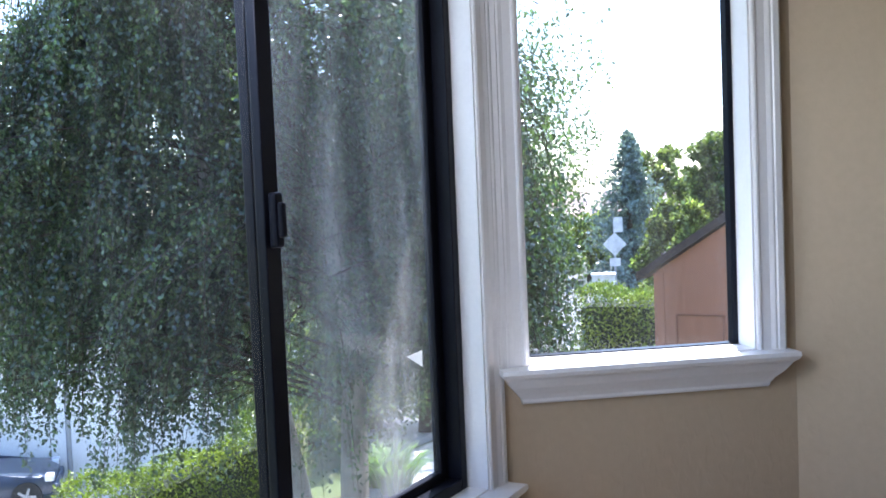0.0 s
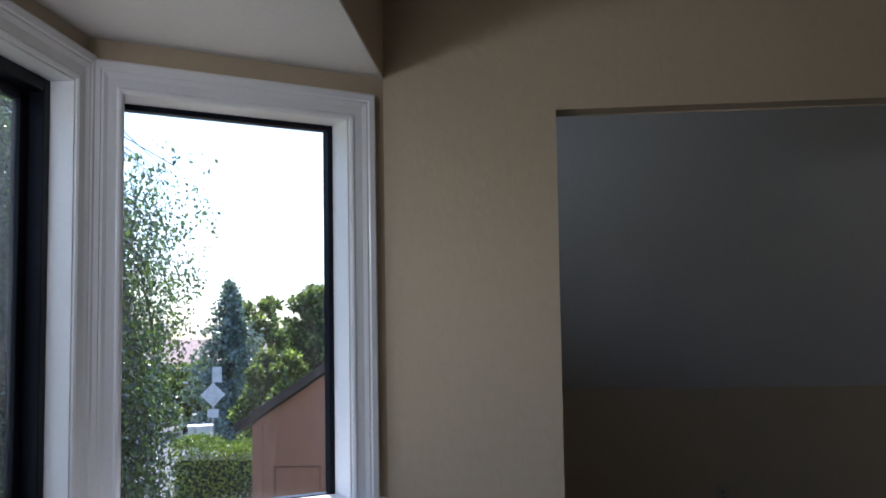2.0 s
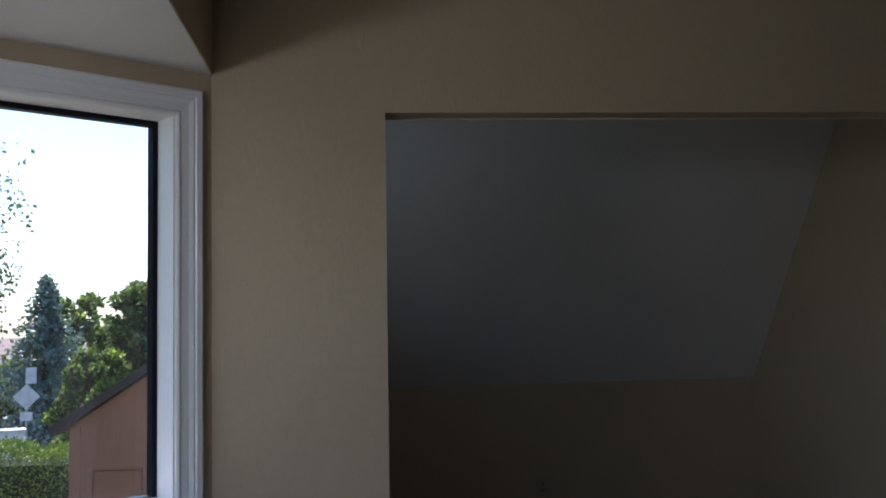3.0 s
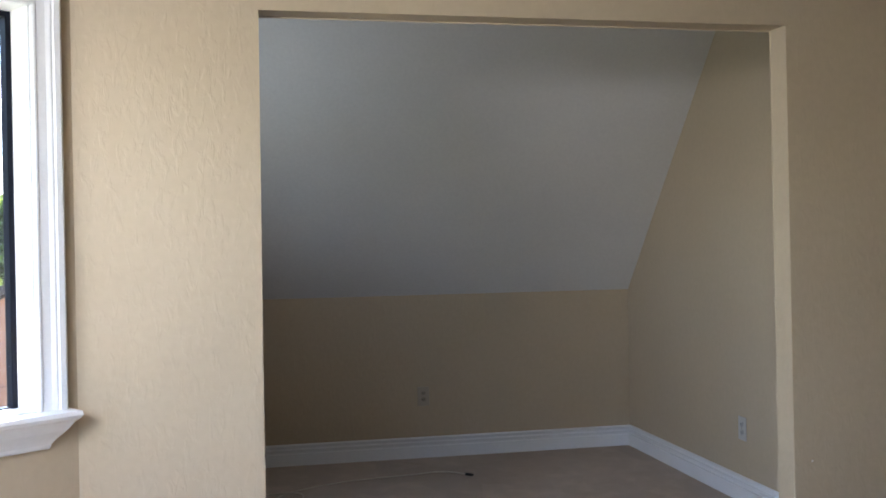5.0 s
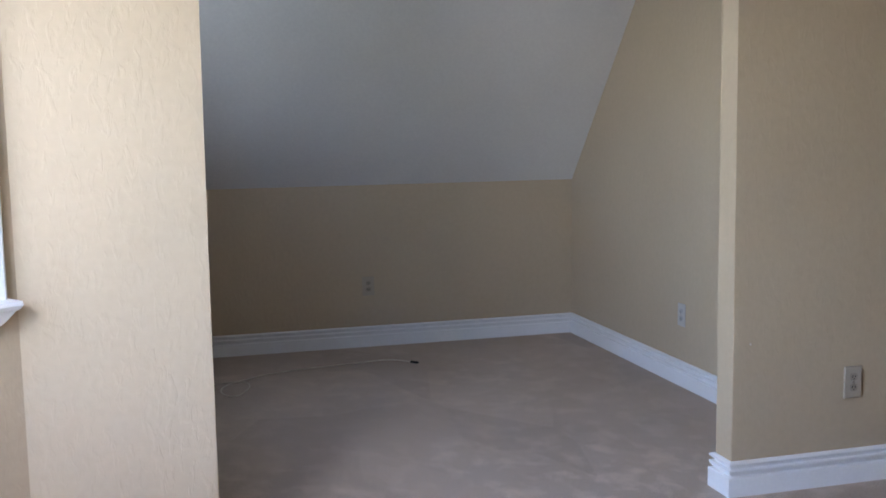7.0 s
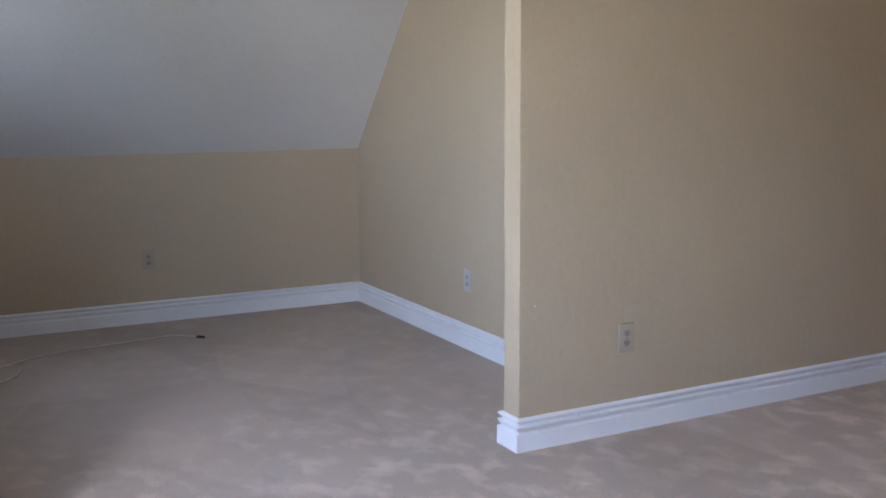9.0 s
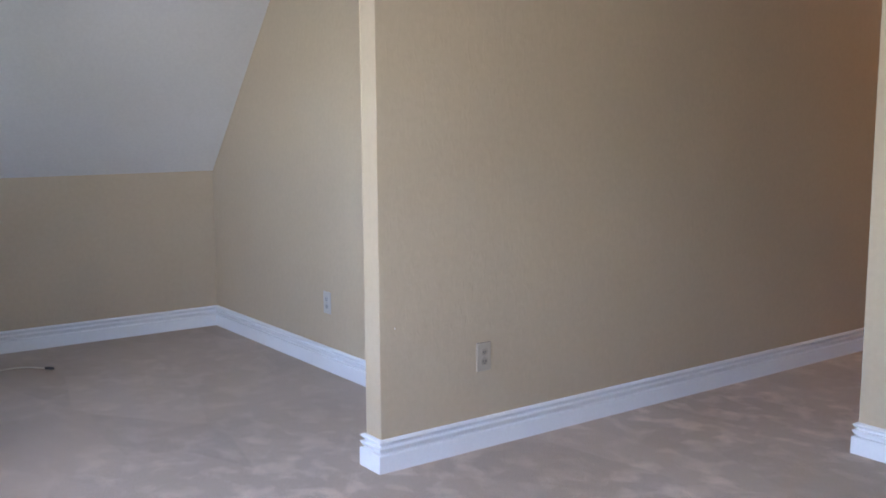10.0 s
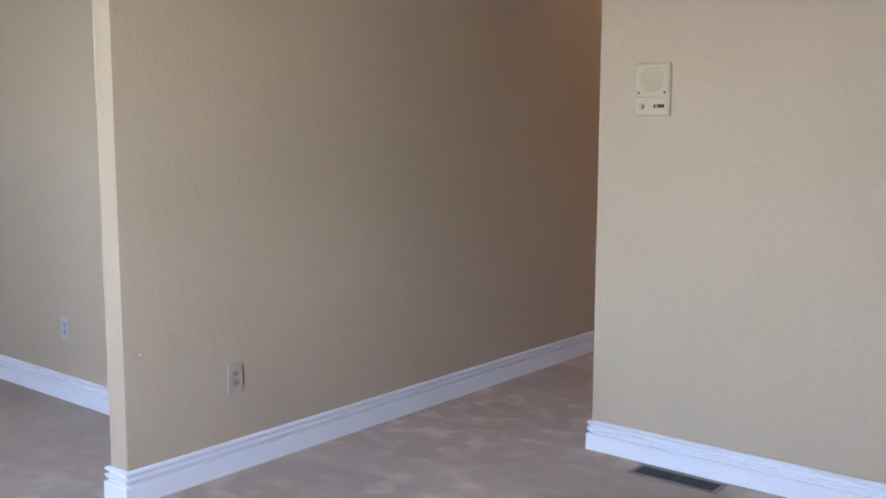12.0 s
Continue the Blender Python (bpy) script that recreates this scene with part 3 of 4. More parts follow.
# ---- small things of the room ----
def outlet(m, material, label, deep=0.006):
    """US double socket: plate, two sockets with slots, a screw. Faces -y at m."""
    o = thing("wall_outlet", m, label, "outlet", "wall outlets")
    part("plate", boxes((-0.036, 0.036, -0.006, deep - 0.006, -0.058, 0.058), bevel=0.003), material, o)
    for z in (-0.0195, 0.0195):
        bm = bmesh.new()
        ring = [(0.0165 * math.cos(a) if abs(math.cos(a)) < 0.94 else math.copysign(0.0155, math.cos(a)), -0.0055, z + max(-0.0125, min(0.0125, 0.0165 * math.sin(a)))) for a in [2 * math.pi * k / 24 for k in range(24)]]
        prism(bm, ring, (0, -0.0025, 0))
        s = part("socket", bm, SOCKET if material == PLATE else SOCKETGREY, o)
        part("slots", boxes((-0.0075, -0.0050, -0.0086, -0.0078, z - 0.002, z + 0.006), (0.0050, 0.0075, -0.0086, -0.0078, z - 0.002, z + 0.005), (-0.002, 0.002, -0.0086, -0.0078, z - 0.009, z - 0.0055)), SLOT, s, "dark slots")
    bm = bmesh.new()
    bmesh.ops.create_cone(bm, cap_ends=True, segments=12, radius1=0.003, radius2=0.0025, depth=0.002, matrix=pose(0, -0.0068, 0, 90, 0, 0))
    part("screw", bm, CHROME, o)
    return o


outlet(pose(1.106, B, 0.374), PLATE, "almond double wall socket on the knee wall")
outlet(pose(SX, 4.410, 0.362, 0, 0, -90), WHITEPLATE, "white double wall socket on the alcove side wall")
outlet(pose(2.340, P - 0.003, 0.374), PLATE, "almond double wall socket on the partition", 0.009)


def intercom(m):
    """Cream wall intercom: a grille of slots above, a button and a switch below. Faces -y at m."""
    w, h = 0.153, 0.205
    o = thing("wall_intercom", m, "cream plastic wall intercom with speaker grille and switches", "intercom")
    part("housing", boxes((-w / 2, w / 2, -0.012, 0, -h / 2, h / 2), bevel=0.004), CREAM, o)
    part("speaker_panel", boxes((-w / 2 + 0.006, w / 2 - 0.006, -0.016, -0.011, -0.030, h / 2 - 0.006), bevel=0.002), CREAM, o)
    # slots are thin raised bars, their shade put into the colour
    for k in range(12):
        part("grille_slot", boxes((-0.050 * math.sin(math.acos((k - 5.5) / 7.2)), 0.050 * math.sin(math.acos((k - 5.5) / 7.2)), -0.0168, -0.0155, -0.006 + k * 0.0080, -0.0040 + k * 0.0080)), GRILLE, o, "shaded grille slot")
    part("control_panel", boxes((-w / 2 + 0.006, w / 2 - 0.006, -0.015, -0.011, -h / 2 + 0.006, -0.034), bevel=0.002), CREAM, o)
    for x in (-0.055, 0.055):
        bm = bmesh.new()
        bmesh.ops.create_cone(bm, cap_ends=True, segments=12, radius1=0.0045, radius2=0.0045, depth=0.003, matrix=pose(x, -0.017, -0.012, 90, 0, 0))
        part("screw", bm, VENT, o)
    bm = bmesh.new()
    bmesh.ops.create_cone(bm, cap_ends=True, segments=24, radius1=0.010, radius2=0.008, depth=0.012, matrix=pose(-0.040, -0.020, -0.064, 90, 0, 0))
    part("button", bm, NICKEL, o, "round pale metal button", smooth=False)
    s = part("switch", boxes((0.010, 0.056, -0.018, -0.014, -0.070, -0.057), bevel=0.002), VENT, o, "dark slide switch")
    part("switch_lever", boxes((0.020, 0.029, -0.022, -0.017, -0.068, -0.059), bevel=0.001), NICKEL, s)
    return o


intercom(pose(RX, 1.793, 1.501, 0, 0, -90))


def floor_vent(m, w, h):
    """Floor register: a bevelled frame round a row of slats."""
    o = thing("floor_vent", m, "dark brown metal floor register set in the carpet", "vent")
    part("frame", boxes((-w / 2, w / 2, -h / 2, -h / 2 + 0.018, 0, 0.004), (-w / 2, w / 2, h / 2 - 0.018, h / 2, 0, 0.004), (-w / 2, -w / 2 + 0.018, -h / 2 + 0.018, h / 2 - 0.018, 0, 0.004), (w / 2 - 0.018, w / 2, -h / 2 + 0.018, h / 2 - 0.018, 0, 0.004), bevel=0.001), VENTFRAME, o, "taupe metal frame")
    # flat dark plate that stands for the shade down the duct
    part("duct_shade_plate", boxes((-w / 2 + 0.01, w / 2 - 0.01, -h / 2 + 0.01, h / 2 - 0.01, 0, 0.0015)), SLOT, o)
    part("divider", boxes((-0.006, 0.006, -h / 2 + 0.018, h / 2 - 0.018, 0.0015, 0.0036)), VENT, o)
    n = 26
    for k in range(n):
        x = -w / 2 + 0.022 + (w - 0.044) * (k + 0.5) / n
        part("slat", boxes((x - 0.0022, x + 0.0022, -h / 2 + 0.018, h / 2 - 0.018, 0.0015, 0.0032)), VENT, o)
    return o


floor_vent(pose(3.372, 1.590, 0.0, 0, 0, 90), 0.365, 0.125)


def curve_tube(name, pts, radius, material, parent=None, label=""):
    """A smooth cable through the given points."""
    out = []
    n = len(pts)
    for i in range(n - 1):
        p0, p1, p2, p3 = (Vector(pts[max(0, min(n - 1, i + k))]) for k in (-1, 0, 1, 2))
        for s in range(6):
            t = s / 6
            out.append(0.5 * ((2 * p1) + (p2 - p0) * t + (2 * p0 - 5 * p1 + 4 * p2 - p3) * t * t + (3 * p1 - p0 - 3 * p2 + p3) * t ** 3))
    out.append(Vector(pts[-1]))
    return part(name, tube(bmesh.new(), out, radius, 6), material, parent, label, smooth=True)


coax = thing("coax_cable", pose(0.35, 5.15, 0), "thin ivory cable lying loose on the carpet, coiled at one end", "cable")
cz = 0.006
line = [(1.25, 5.325), (1.170, 5.41), (1.08, 5.43), (0.968, 5.403), (0.82, 5.385), (0.706, 5.369), (0.59, 5.35), (0.513, 5.318), (0.41, 5.28), (0.335, 5.228), (0.24, 5.16), (0.185, 5.06), (0.185, 4.94), (0.23, 4.87), (0.29, 4.93), (0.325, 5.05), (0.31, 5.14), (0.23, 5.18), (0.15, 5.17), (0.04, 5.20), (-0.09, 5.3), (-0.2, 5.45)]
cord = curve_tube("cord", [(x - 0.35, y - 5.15, cz + (0.004 if 12 <= i <= 16 else 0)) for i, (x, y) in enumerate(line)], 0.0034, CABLE, coax)
bm = tube(bmesh.new(), [(0.895, 0.178, 0.007), (0.915, 0.160, 0.007), (0.930, 0.146, 0.007)], [0.007, 0.0075, 0.006], 8)
part("plug", bm, SLOT, coax, "small dark plug end")



# a small sticker on the dusty pane; unseen lamp added to warm the hall
sm = LX - 0.1065
st = thing("window_sticker", pose(sm, 2.185, 0.905), "small white triangular paper sticker on the glass", "sticker")
part("paper", prism(bmesh.new(), [(0, -0.047, 0.017), (0, 0.033, 0.021), (0, 0.031, -0.022)], (0.0008, 0, 0)), STICKER, st)


# out of sight; added to cast warm light on the partition's far end
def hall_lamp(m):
    t = thing("hall_glow_light", m, "unseen round white glass light added for the hallway's warm glow", "ceiling light")
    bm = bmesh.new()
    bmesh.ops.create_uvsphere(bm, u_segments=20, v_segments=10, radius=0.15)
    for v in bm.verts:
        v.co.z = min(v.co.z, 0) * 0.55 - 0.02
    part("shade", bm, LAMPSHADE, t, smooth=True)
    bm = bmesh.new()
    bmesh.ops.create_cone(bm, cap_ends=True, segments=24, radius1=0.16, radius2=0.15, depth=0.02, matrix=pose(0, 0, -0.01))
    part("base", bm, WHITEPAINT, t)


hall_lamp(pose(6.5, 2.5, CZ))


# ---- outside ----
def far(a, e, r):
    """A point r metres off in plan, at yaw a and elevation e from the bay."""
    return Vector((-math.sin(radians(a)) * r, math.cos(radians(a)) * r, 1.33 + r * math.tan(radians(e))))


def ease(t):
    t = min(1.0, max(0.0, t))
    return t * t * (3 - 2 * t)


STREET = -5.14                # level of the street below the bank


def at(a, r):
    """A point on the ground at yaw a, r metres off; a bank falls away to the street."""
    fall = ease((r - 13.9) / 6) * ease((a - 35) / 6) * ease((88 - a) / 8)
    return Vector((-math.sin(radians(a)) * r, math.cos(radians(a)) * r, GROUND + (STREET - GROUND) * fall))


bm = bmesh.new()
rings = [[bm.verts.new(at(a, r) - Vector((0, 0, 0.06))) for a in range(-180, 180, 3)] for r in (0.5, 8, 12, 13.9, 14.7, 15.5, 16.3, 17.1, 18, 19, 20, 26, 40, 90, 250, 900)]
for q, o in zip(rings, rings[1:]):
    for k in range(len(q)):
        bm.faces.new((q[k], q[k - 1], o[k - 1], o[k]))
bm.faces.new(rings[0])
tagged(part("ground", bm, LAWN), "dry green and tan lawn", "ground", kind="structure")


def strip(name, ring, z, material, label, category):
    bm = prism(bmesh.new(), [(p.x, p.y, z) for p in ring], (0, 0, -0.3))
    return tagged(part(name, bm, material), label, category, kind="structure")


strip("road", [at(33, 17.6), at(24.8, 21), at(16.6, 27), at(12.4, 45), at(19.7, 60), at(26.9, 40), at(33, 31)], GROUND - 0.02, ASPHALT, "sunlit grey street", "road")
# hidden street, coloured pale to bounce light onto the building across it
strip("road_lower", [at(84, 20.3), at(64, 20.3), at(43, 20.3), at(43, 26.2), at(64, 26.2), at(84, 26.2)], STREET - 0.02, CONCRETE, "unseen street below the bank, pale concrete to bounce light", "road")
strip("pavement", [at(33.0, 15.7), at(25.9, 19), at(17.6, 25), at(16.1, 26.5), at(24.8, 20.8), at(33.0, 17.5)], GROUND + 0.06, CONCRETE, "pale concrete pavement along the street", "pavement")
strip("driveway", [at(32.6, 10.6), at(33.4, 15.4), at(22.5, 20), at(15.0, 14), at(20.7, 8)], GROUND + 0.02, CONCRETE, "pale concrete drive", "driveway")


def leaves(name, pts, size, material, parent, label="", droop=0.4, seed=1, long=1.6):
    """Many single leaves, each a small folded blade, at pts (n x 3)."""
    rng = np.random.default_rng(seed)
    n = len(pts)
    d = rng.normal(size=(n, 3))
    d[:, 2] -= droop * 2
    d /= np.linalg.norm(d, axis=1)[:, None]
    s = np.cross(d, rng.normal(size=(n, 3)))
    s /= np.linalg.norm(s, axis=1)[:, None]
    k = (size * rng.uniform(0.6, 1.3, n))[:, None]
    v = np.stack([pts, pts + d * k * 0.45 * long + s * k * 0.5, pts + d * k * long, pts + d * k * 0.45 * long - s * k * 0.5], 1).reshape(-1, 3)
    me = bpy.data.meshes.new(name)
    me.from_pydata(v.tolist(), [], np.arange(4 * n).reshape(n, 4).tolist())
    me.materials.append(material)
    ob = new(name, me)
    ob.parent = parent
    ob["kind"] = "stuff"
    if label:
        ob["label"] = label
    return ob


def birch(base, turn, height, label):
    """A weeping birch: two pale stems, arching limbs, and curtains of hanging twigs set with small leaves."""
    rng = np.random.default_rng(7)
    t = thing("birch_tree", Matrix.Translation(base) @ pose(0, 0, 0, 0, 0, turn), label, "tree")
    stems = [[(0, 0, -0.3), (0.0, 0.05, 1.2), (0.05, -0.1, 2.8), (-0.2, 0.1, 4.6), (-0.5, 0.2, height - 0.6)],
             [(-0.42, 0.1, -0.3), (-0.5, 0.1, 1.2), (-0.8, 0.25, 2.8), (-1.3, 0.3, 4.4), (-1.9, 0.35, height - 1.4)]]
    part("trunk", tube(bmesh.new(), stems[0], [0.19, 0.15, 0.12, 0.08, 0.03], 12), BARK, t, "pale peeling trunk", smooth=True)
    part("trunk", tube(bmesh.new(), stems[1], [0.15, 0.12, 0.10, 0.07, 0.025], 12), BARK, t, "pale peeling trunk", smooth=True)
    pts, twigs, limbs = [], bmesh.new(), bmesh.new()

    def reach(x, y, z):
        """How far the crown reaches to one side at a height and depth."""
        return (9.5 + y) * (0.262 - 0.006 * np.clip(z - 4.6, 0, 9) - 0.022 * np.clip(4.3 - z, 0, 1) + 0.024 * np.exp(-((z - 5.85) / 0.4) ** 2)) + 0.09 * np.sin(z * 2.7) + 0.1 * np.sin(z * 6.1 + y * 3)

    def roof(x):
        """The crown's top falls away on its outer side."""
        return 6.12 - 0.4 * np.clip(x - 1.9, 0, 3) + 6 * np.clip(1.4 - x, 0, 9)

    for i in range(290):
        st = np.array(stems[i % 2])
        f = 3.97 - 2.3 * rng.uniform(0, 1) ** 1.5
        k = int(f)
        root = st[k] + (st[min(k + 1, 4)] - st[k]) * (f - k)
        a = rng.uniform(0, 2 * math.pi)
        ln = rng.uniform(0.7, 2.6)
        out = math.cos(a)
        tip = root + np.array([out * ln * (1.0 if out > 0 else 1.7), math.sin(a) * ln * 0.75, rng.uniform(0.2, 1.1)])
        if i % 7 in (1, 3, 5):
            tip[0] = rng.uniform(-4.6, -1.0)
        if i % 7 in (0, 2, 4):
            tip[0] = rng.uniform(0.9, 2.7)
            tip[2] = min(tip[2], rng.uniform(3.6, 6.2))
        tip[0] = min(tip[0], reach(*tip) - 0.25)
        mid = (root + tip) / 2 + np.array([0, 0, 0.35])
        tube(limbs, [tuple(root), tuple(mid), tuple(tip)], [0.020, 0.009, 0.003], 5)
        w = rng.uniform(0.3, 1.05, 60)[:, None]
        pts.append(root * (1 - w) ** 2 + 2 * mid * w * (1 - w) + tip * w * w + rng.normal(0, 0.07, (60, 3)))
        way = (tip - root) * np.array([1, 1, 0])
        way /= np.linalg.norm(way) + 1e-6
        for j in range(22):
            if j % 6 == 0:
                q = rng.uniform(0.2, 1.05)
                spray = root * (1 - q) ** 2 + 2 * mid * q * (1 - q) + tip * q * q + rng.normal(0, 0.10, 3)
                lean = way * rng.uniform(0.1, 0.95) + np.array([*rng.normal(0, 0.24, 2), 0])
                ragged = rng.uniform(-0.15, 0.65)
                fall = rng.uniform(0.5, 1.5) if rng.uniform() < 0.55 else rng.uniform(1.3, 3.4)
            s = spray + rng.normal(0, 0.07, 3)
            drop = fall * rng.uniform(0.55, 1.1)
            hem = 1.92 + 0.35 * math.sin(s[0] * 2.3) + 0.25 * math.sin(s[0] * 5.1 + 1) + ragged + rng.uniform(-0.1, 0.25) - 1.6 * max(0.0, s[0] - 0.7) + 0.3 * min(1.5, max(0.0, -1.8 - s[0]))
            low = max(s[2] - drop, hem)
            if low > s[2] - 0.25 or s[0] > reach(*s):
                continue
            lean_j = lean * rng.uniform(0.6, 1.3) + np.array([*rng.normal(0, 0.05, 2), 0])

            def along(w):
                return s + lean_j * (1 - (1 - w) ** 2) + np.array([0, 0, low - s[2]]) * w ** 1.35

            e = along(1.0)
            if j % 2 == 0 and s[2] < roof(s[0]) and max(s[0] - reach(*s), e[0] - reach(*e)) < -0.12:
                tube(twigs, [tuple(along(w)) for w in (0, 0.3, 0.65, 1.0)], [0.006, 0.005, 0.004, 0.002], 3)
            n = int((s[2] - low) * (48 if -1.3 < s[0] < 1.1 else 84 if s[0] < 0 else 27))
            w = rng.uniform(0, 1, n)[:, None]
            pts.append(along(w) + rng.normal(0, 0.055, (n, 3)) * (1.2 - 0.7 * w))
    part("limbs", limbs, TWIG, t, "dark arching limbs")
    part("twigs", twigs, TWIG, t, "thin hanging twigs")["kind"] = "stuff"
    p = np.concatenate(pts)
    edge = reach(p[:, 0], p[:, 1], p[:, 2]) + rng.normal(0, 0.05, len(p))
    left = (9.5 + p[:, 1]) * (0.5 - 0.235 * np.clip((p[:, 2] - 5.3) / 0.9, 0, 1)) + rng.normal(0, 0.06, len(p))
    p = p[(p[:, 0] < edge) & (p[:, 0] > -left) & (p[:, 2] < roof(p[:, 0]) + rng.normal(0, 0.06, len(p)))]
    leaves("crown", p, 0.030, BIRCH, t, "curtains of small hanging green leaves", 0.6, 3)
    return t


birch(at(33.9, 9.5), 33.9, 8.6, "weeping birch with pale trunks and hanging green foliage")


def clump(rng, n, centre, size, shell=0.55):
    """n points in an uneven rounded mass."""
    d = rng.normal(size=(n, 3))
    d /= np.linalg.norm(d, axis=1)[:, None]
    r = rng.uniform(shell, 1.0, n)[:, None] ** 0.6
    return np.array(centre) + d * r * np.array(size)


def broad_tree(base, height, width, seed, material, label, size=0.10, count=7000, clumps=26):
    rng = np.random.default_rng(seed)
    t = thing("tree", Matrix.Translation(base), label, "tree")
    part("trunk", tube(bmesh.new(), [(0, 0, -0.2), (0.05, 0, height * 0.3), (0, 0.05, height * 0.7)], [0.18, 0.13, 0.05], 8), TWIG, t, "", smooth=True)
    pts = []
    for i in range(clumps):
        z = rng.uniform(0.25, 0.95)
        r = width / 2 * math.sqrt(max(0.05, 1 - ((z - 0.5) / 0.52) ** 2)) * rng.uniform(0.3, 1.0)
        a = rng.uniform(0, 6.283)
        s = rng.uniform(0.14, 0.34) * width / 2
        pts.append(clump(rng, count // clumps, (math.cos(a) * r, math.sin(a) * r, z * height), (s, s, s * 0.8)))
    leaves("crown", np.concatenate(pts), size, material, t, "", 0.1, seed)
    return t


def conifer(base, height, width, seed, label):
    rng = np.random.default_rng(seed)
    t = thing("conifer_tree", Matrix.Translation(base), label, "tree")
    part("trunk", tube(bmesh.new(), [(0, 0, -0.2), (0, 0, height * 0.98)], [0.2, 0.02], 8), TWIG, t, "", smooth=True)
    pts = []
    for i in range(230):
        z = rng.uniform(0.08, 0.98)
        r = width / 2 * (1 - z) ** 0.85 * rng.uniform(0.45, 1.25) + 0.05
        a = rng.uniform(0, 6.283)
        n = 50
        w = rng.uniform(0.15, 1, n)
        p = np.stack([math.cos(a) * r * w, math.sin(a) * r * w, z * height - 0.25 * w * r + rng.normal(0, 0.08, n)], 1) + rng.normal(0, 0.09, (n, 3))
        pts.append(p)
    leaves("crown", np.concatenate(pts), 0.12, PINELEAF, t, "", 0.2, seed)
    return t


conifer(at(17.2, 42), 6.7, 5.8, 11, "tall narrow blue-green conifer")
broad_tree(at(15.6, 50), 6.5, 4.2, 12, TREELEAF, "pale distant leafy tree", 0.2, 4000)
broad_tree(at(14.6, 24), 4.15, 1.8, 13, TREELEAF, "leafy green tree beside the shed", 0.085, 17000, 70)
broad_tree(at(12.1, 25), 5.75, 1.7, 14, TREELEAF, "taller leafy green tree beside the shed", 0.085, 17000, 70)
broad_tree(at(8.3, 26), 5.4, 3.0, 15, TREELEAF, "leafy green tree behind the shed", 0.09, 17000, 70)
broad_tree(at(19.6, 47), 3.2, 3.4, 41, TREELEAF, "low dark shrub before the house", 0.16, 3000)
broad_tree(at(21.6, 46), 3.3, 3.6, 42, TREELEAF, "low dark shrub before the house", 0.16, 3000)
broad_tree(at(17.6, 46), 3.0, 3.0, 43, TREELEAF, "low dark shrub before the house", 0.16, 3000)
broad_tree(at(29.5, 17.5), 3.3, 3.4, 44, TREELEAF, "dense green shrub behind the drive", 0.07, 9000, 34)
broad_tree(at(32.6, 18.3), 3.2, 3.0, 46, TREELEAF, "dense green shrub behind the drive", 0.07, 9000, 34)
broad_tree(at(36.0, 18.0), 2.9, 4.6, 45, TREELEAF, "dense green shrub behind the birch", 0.07, 11000, 40)
# two trees added to keep bright sky out of the birch's gaps
broad_tree(at(44.0, 37), 12.0, 11.0, 47, TREELEAF, "tall dark leafy tree across the street, added to block sky behind the birch", 0.16, 12000, 50)
broad_tree(at(57.0, 37), 10.0, 11.0, 48, TREELEAF, "tall dark leafy tree across the street, added to block sky behind the birch", 0.16, 12000, 50)
broad_tree(at(22.8, 60), 6.0, 7.0, 16, TREELEAF, "distant round leafy green tree", 0.25, 3500)
broad_tree(at(31.0, 55), 6.5, 8.0, 17, TREELEAF, "distant round leafy green tree", 0.25, 3500)
broad_tree(at(41.4, 48), 7.0, 8.0, 18, TREELEAF, "distant round leafy green tree", 0.25, 3500)
broad_tree(at(51.7, 46), 7.0, 8.0, 19, TREELEAF, "distant round leafy green tree", 0.25, 3500)


def hedge(a, b, height, depth, seed, label, density=1500, size=0.05, rise=0.0):
    """A clipped hedge: a solid core coloured dark as inner shade, with a skin of small leaves on its sides and top."""
    rng = np.random.default_rng(seed)
    a, b = Vector(a), Vector(b)
    ln = (b - a).length
    m = Matrix.Translation(a) @ pose(0, 0, 0, 0, 0, math.degrees(math.atan2(b.y - a.y, b.x - a.x)))
    t = thing("hedge", m, label, "hedge")
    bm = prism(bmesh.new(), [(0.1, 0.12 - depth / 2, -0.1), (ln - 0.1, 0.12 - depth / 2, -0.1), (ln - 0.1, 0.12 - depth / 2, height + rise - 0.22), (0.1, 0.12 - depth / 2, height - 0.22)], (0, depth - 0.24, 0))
    part("shade_core", bm, HEDGECORE, t)
    n = int(ln * density)
    u = rng.uniform(0, ln, n)
    face = rng.uniform(0, 1, n)
    y = np.where(face < 0.4, -depth / 2, np.where(face < 0.75, rng.uniform(-depth / 2, depth / 2, n), depth / 2))
    z = np.where((face >= 0.4) & (face < 0.75), height, rng.uniform(0, height, n))
    wob = 0.07 * np.sin(u * 2.1 + 1) + 0.05 * np.sin(u * 5.3)
    p = np.stack([u, y + wob * np.sign(y) + rng.normal(0, 0.04, n), (z + wob * (z > height * 0.8)) * (1 + rise / height * u / ln) + rng.normal(0, 0.04, n)], 1)
    leaves("foliage", p, size, HEDGELEAF, t, "", -0.2, seed)
    return t


hedge(at(49.8, 11.75), at(37.5, 13.5), 0.98, 0.62, 21, "clipped low green hedge with a sunlit top", 5200, 0.026, 0.40)
hedge(at(20.0, 21.0), at(14.0, 20.5), 2.1, 1.4, 22, "tall clipped green hedge beside the shed", 4200, 0.045)


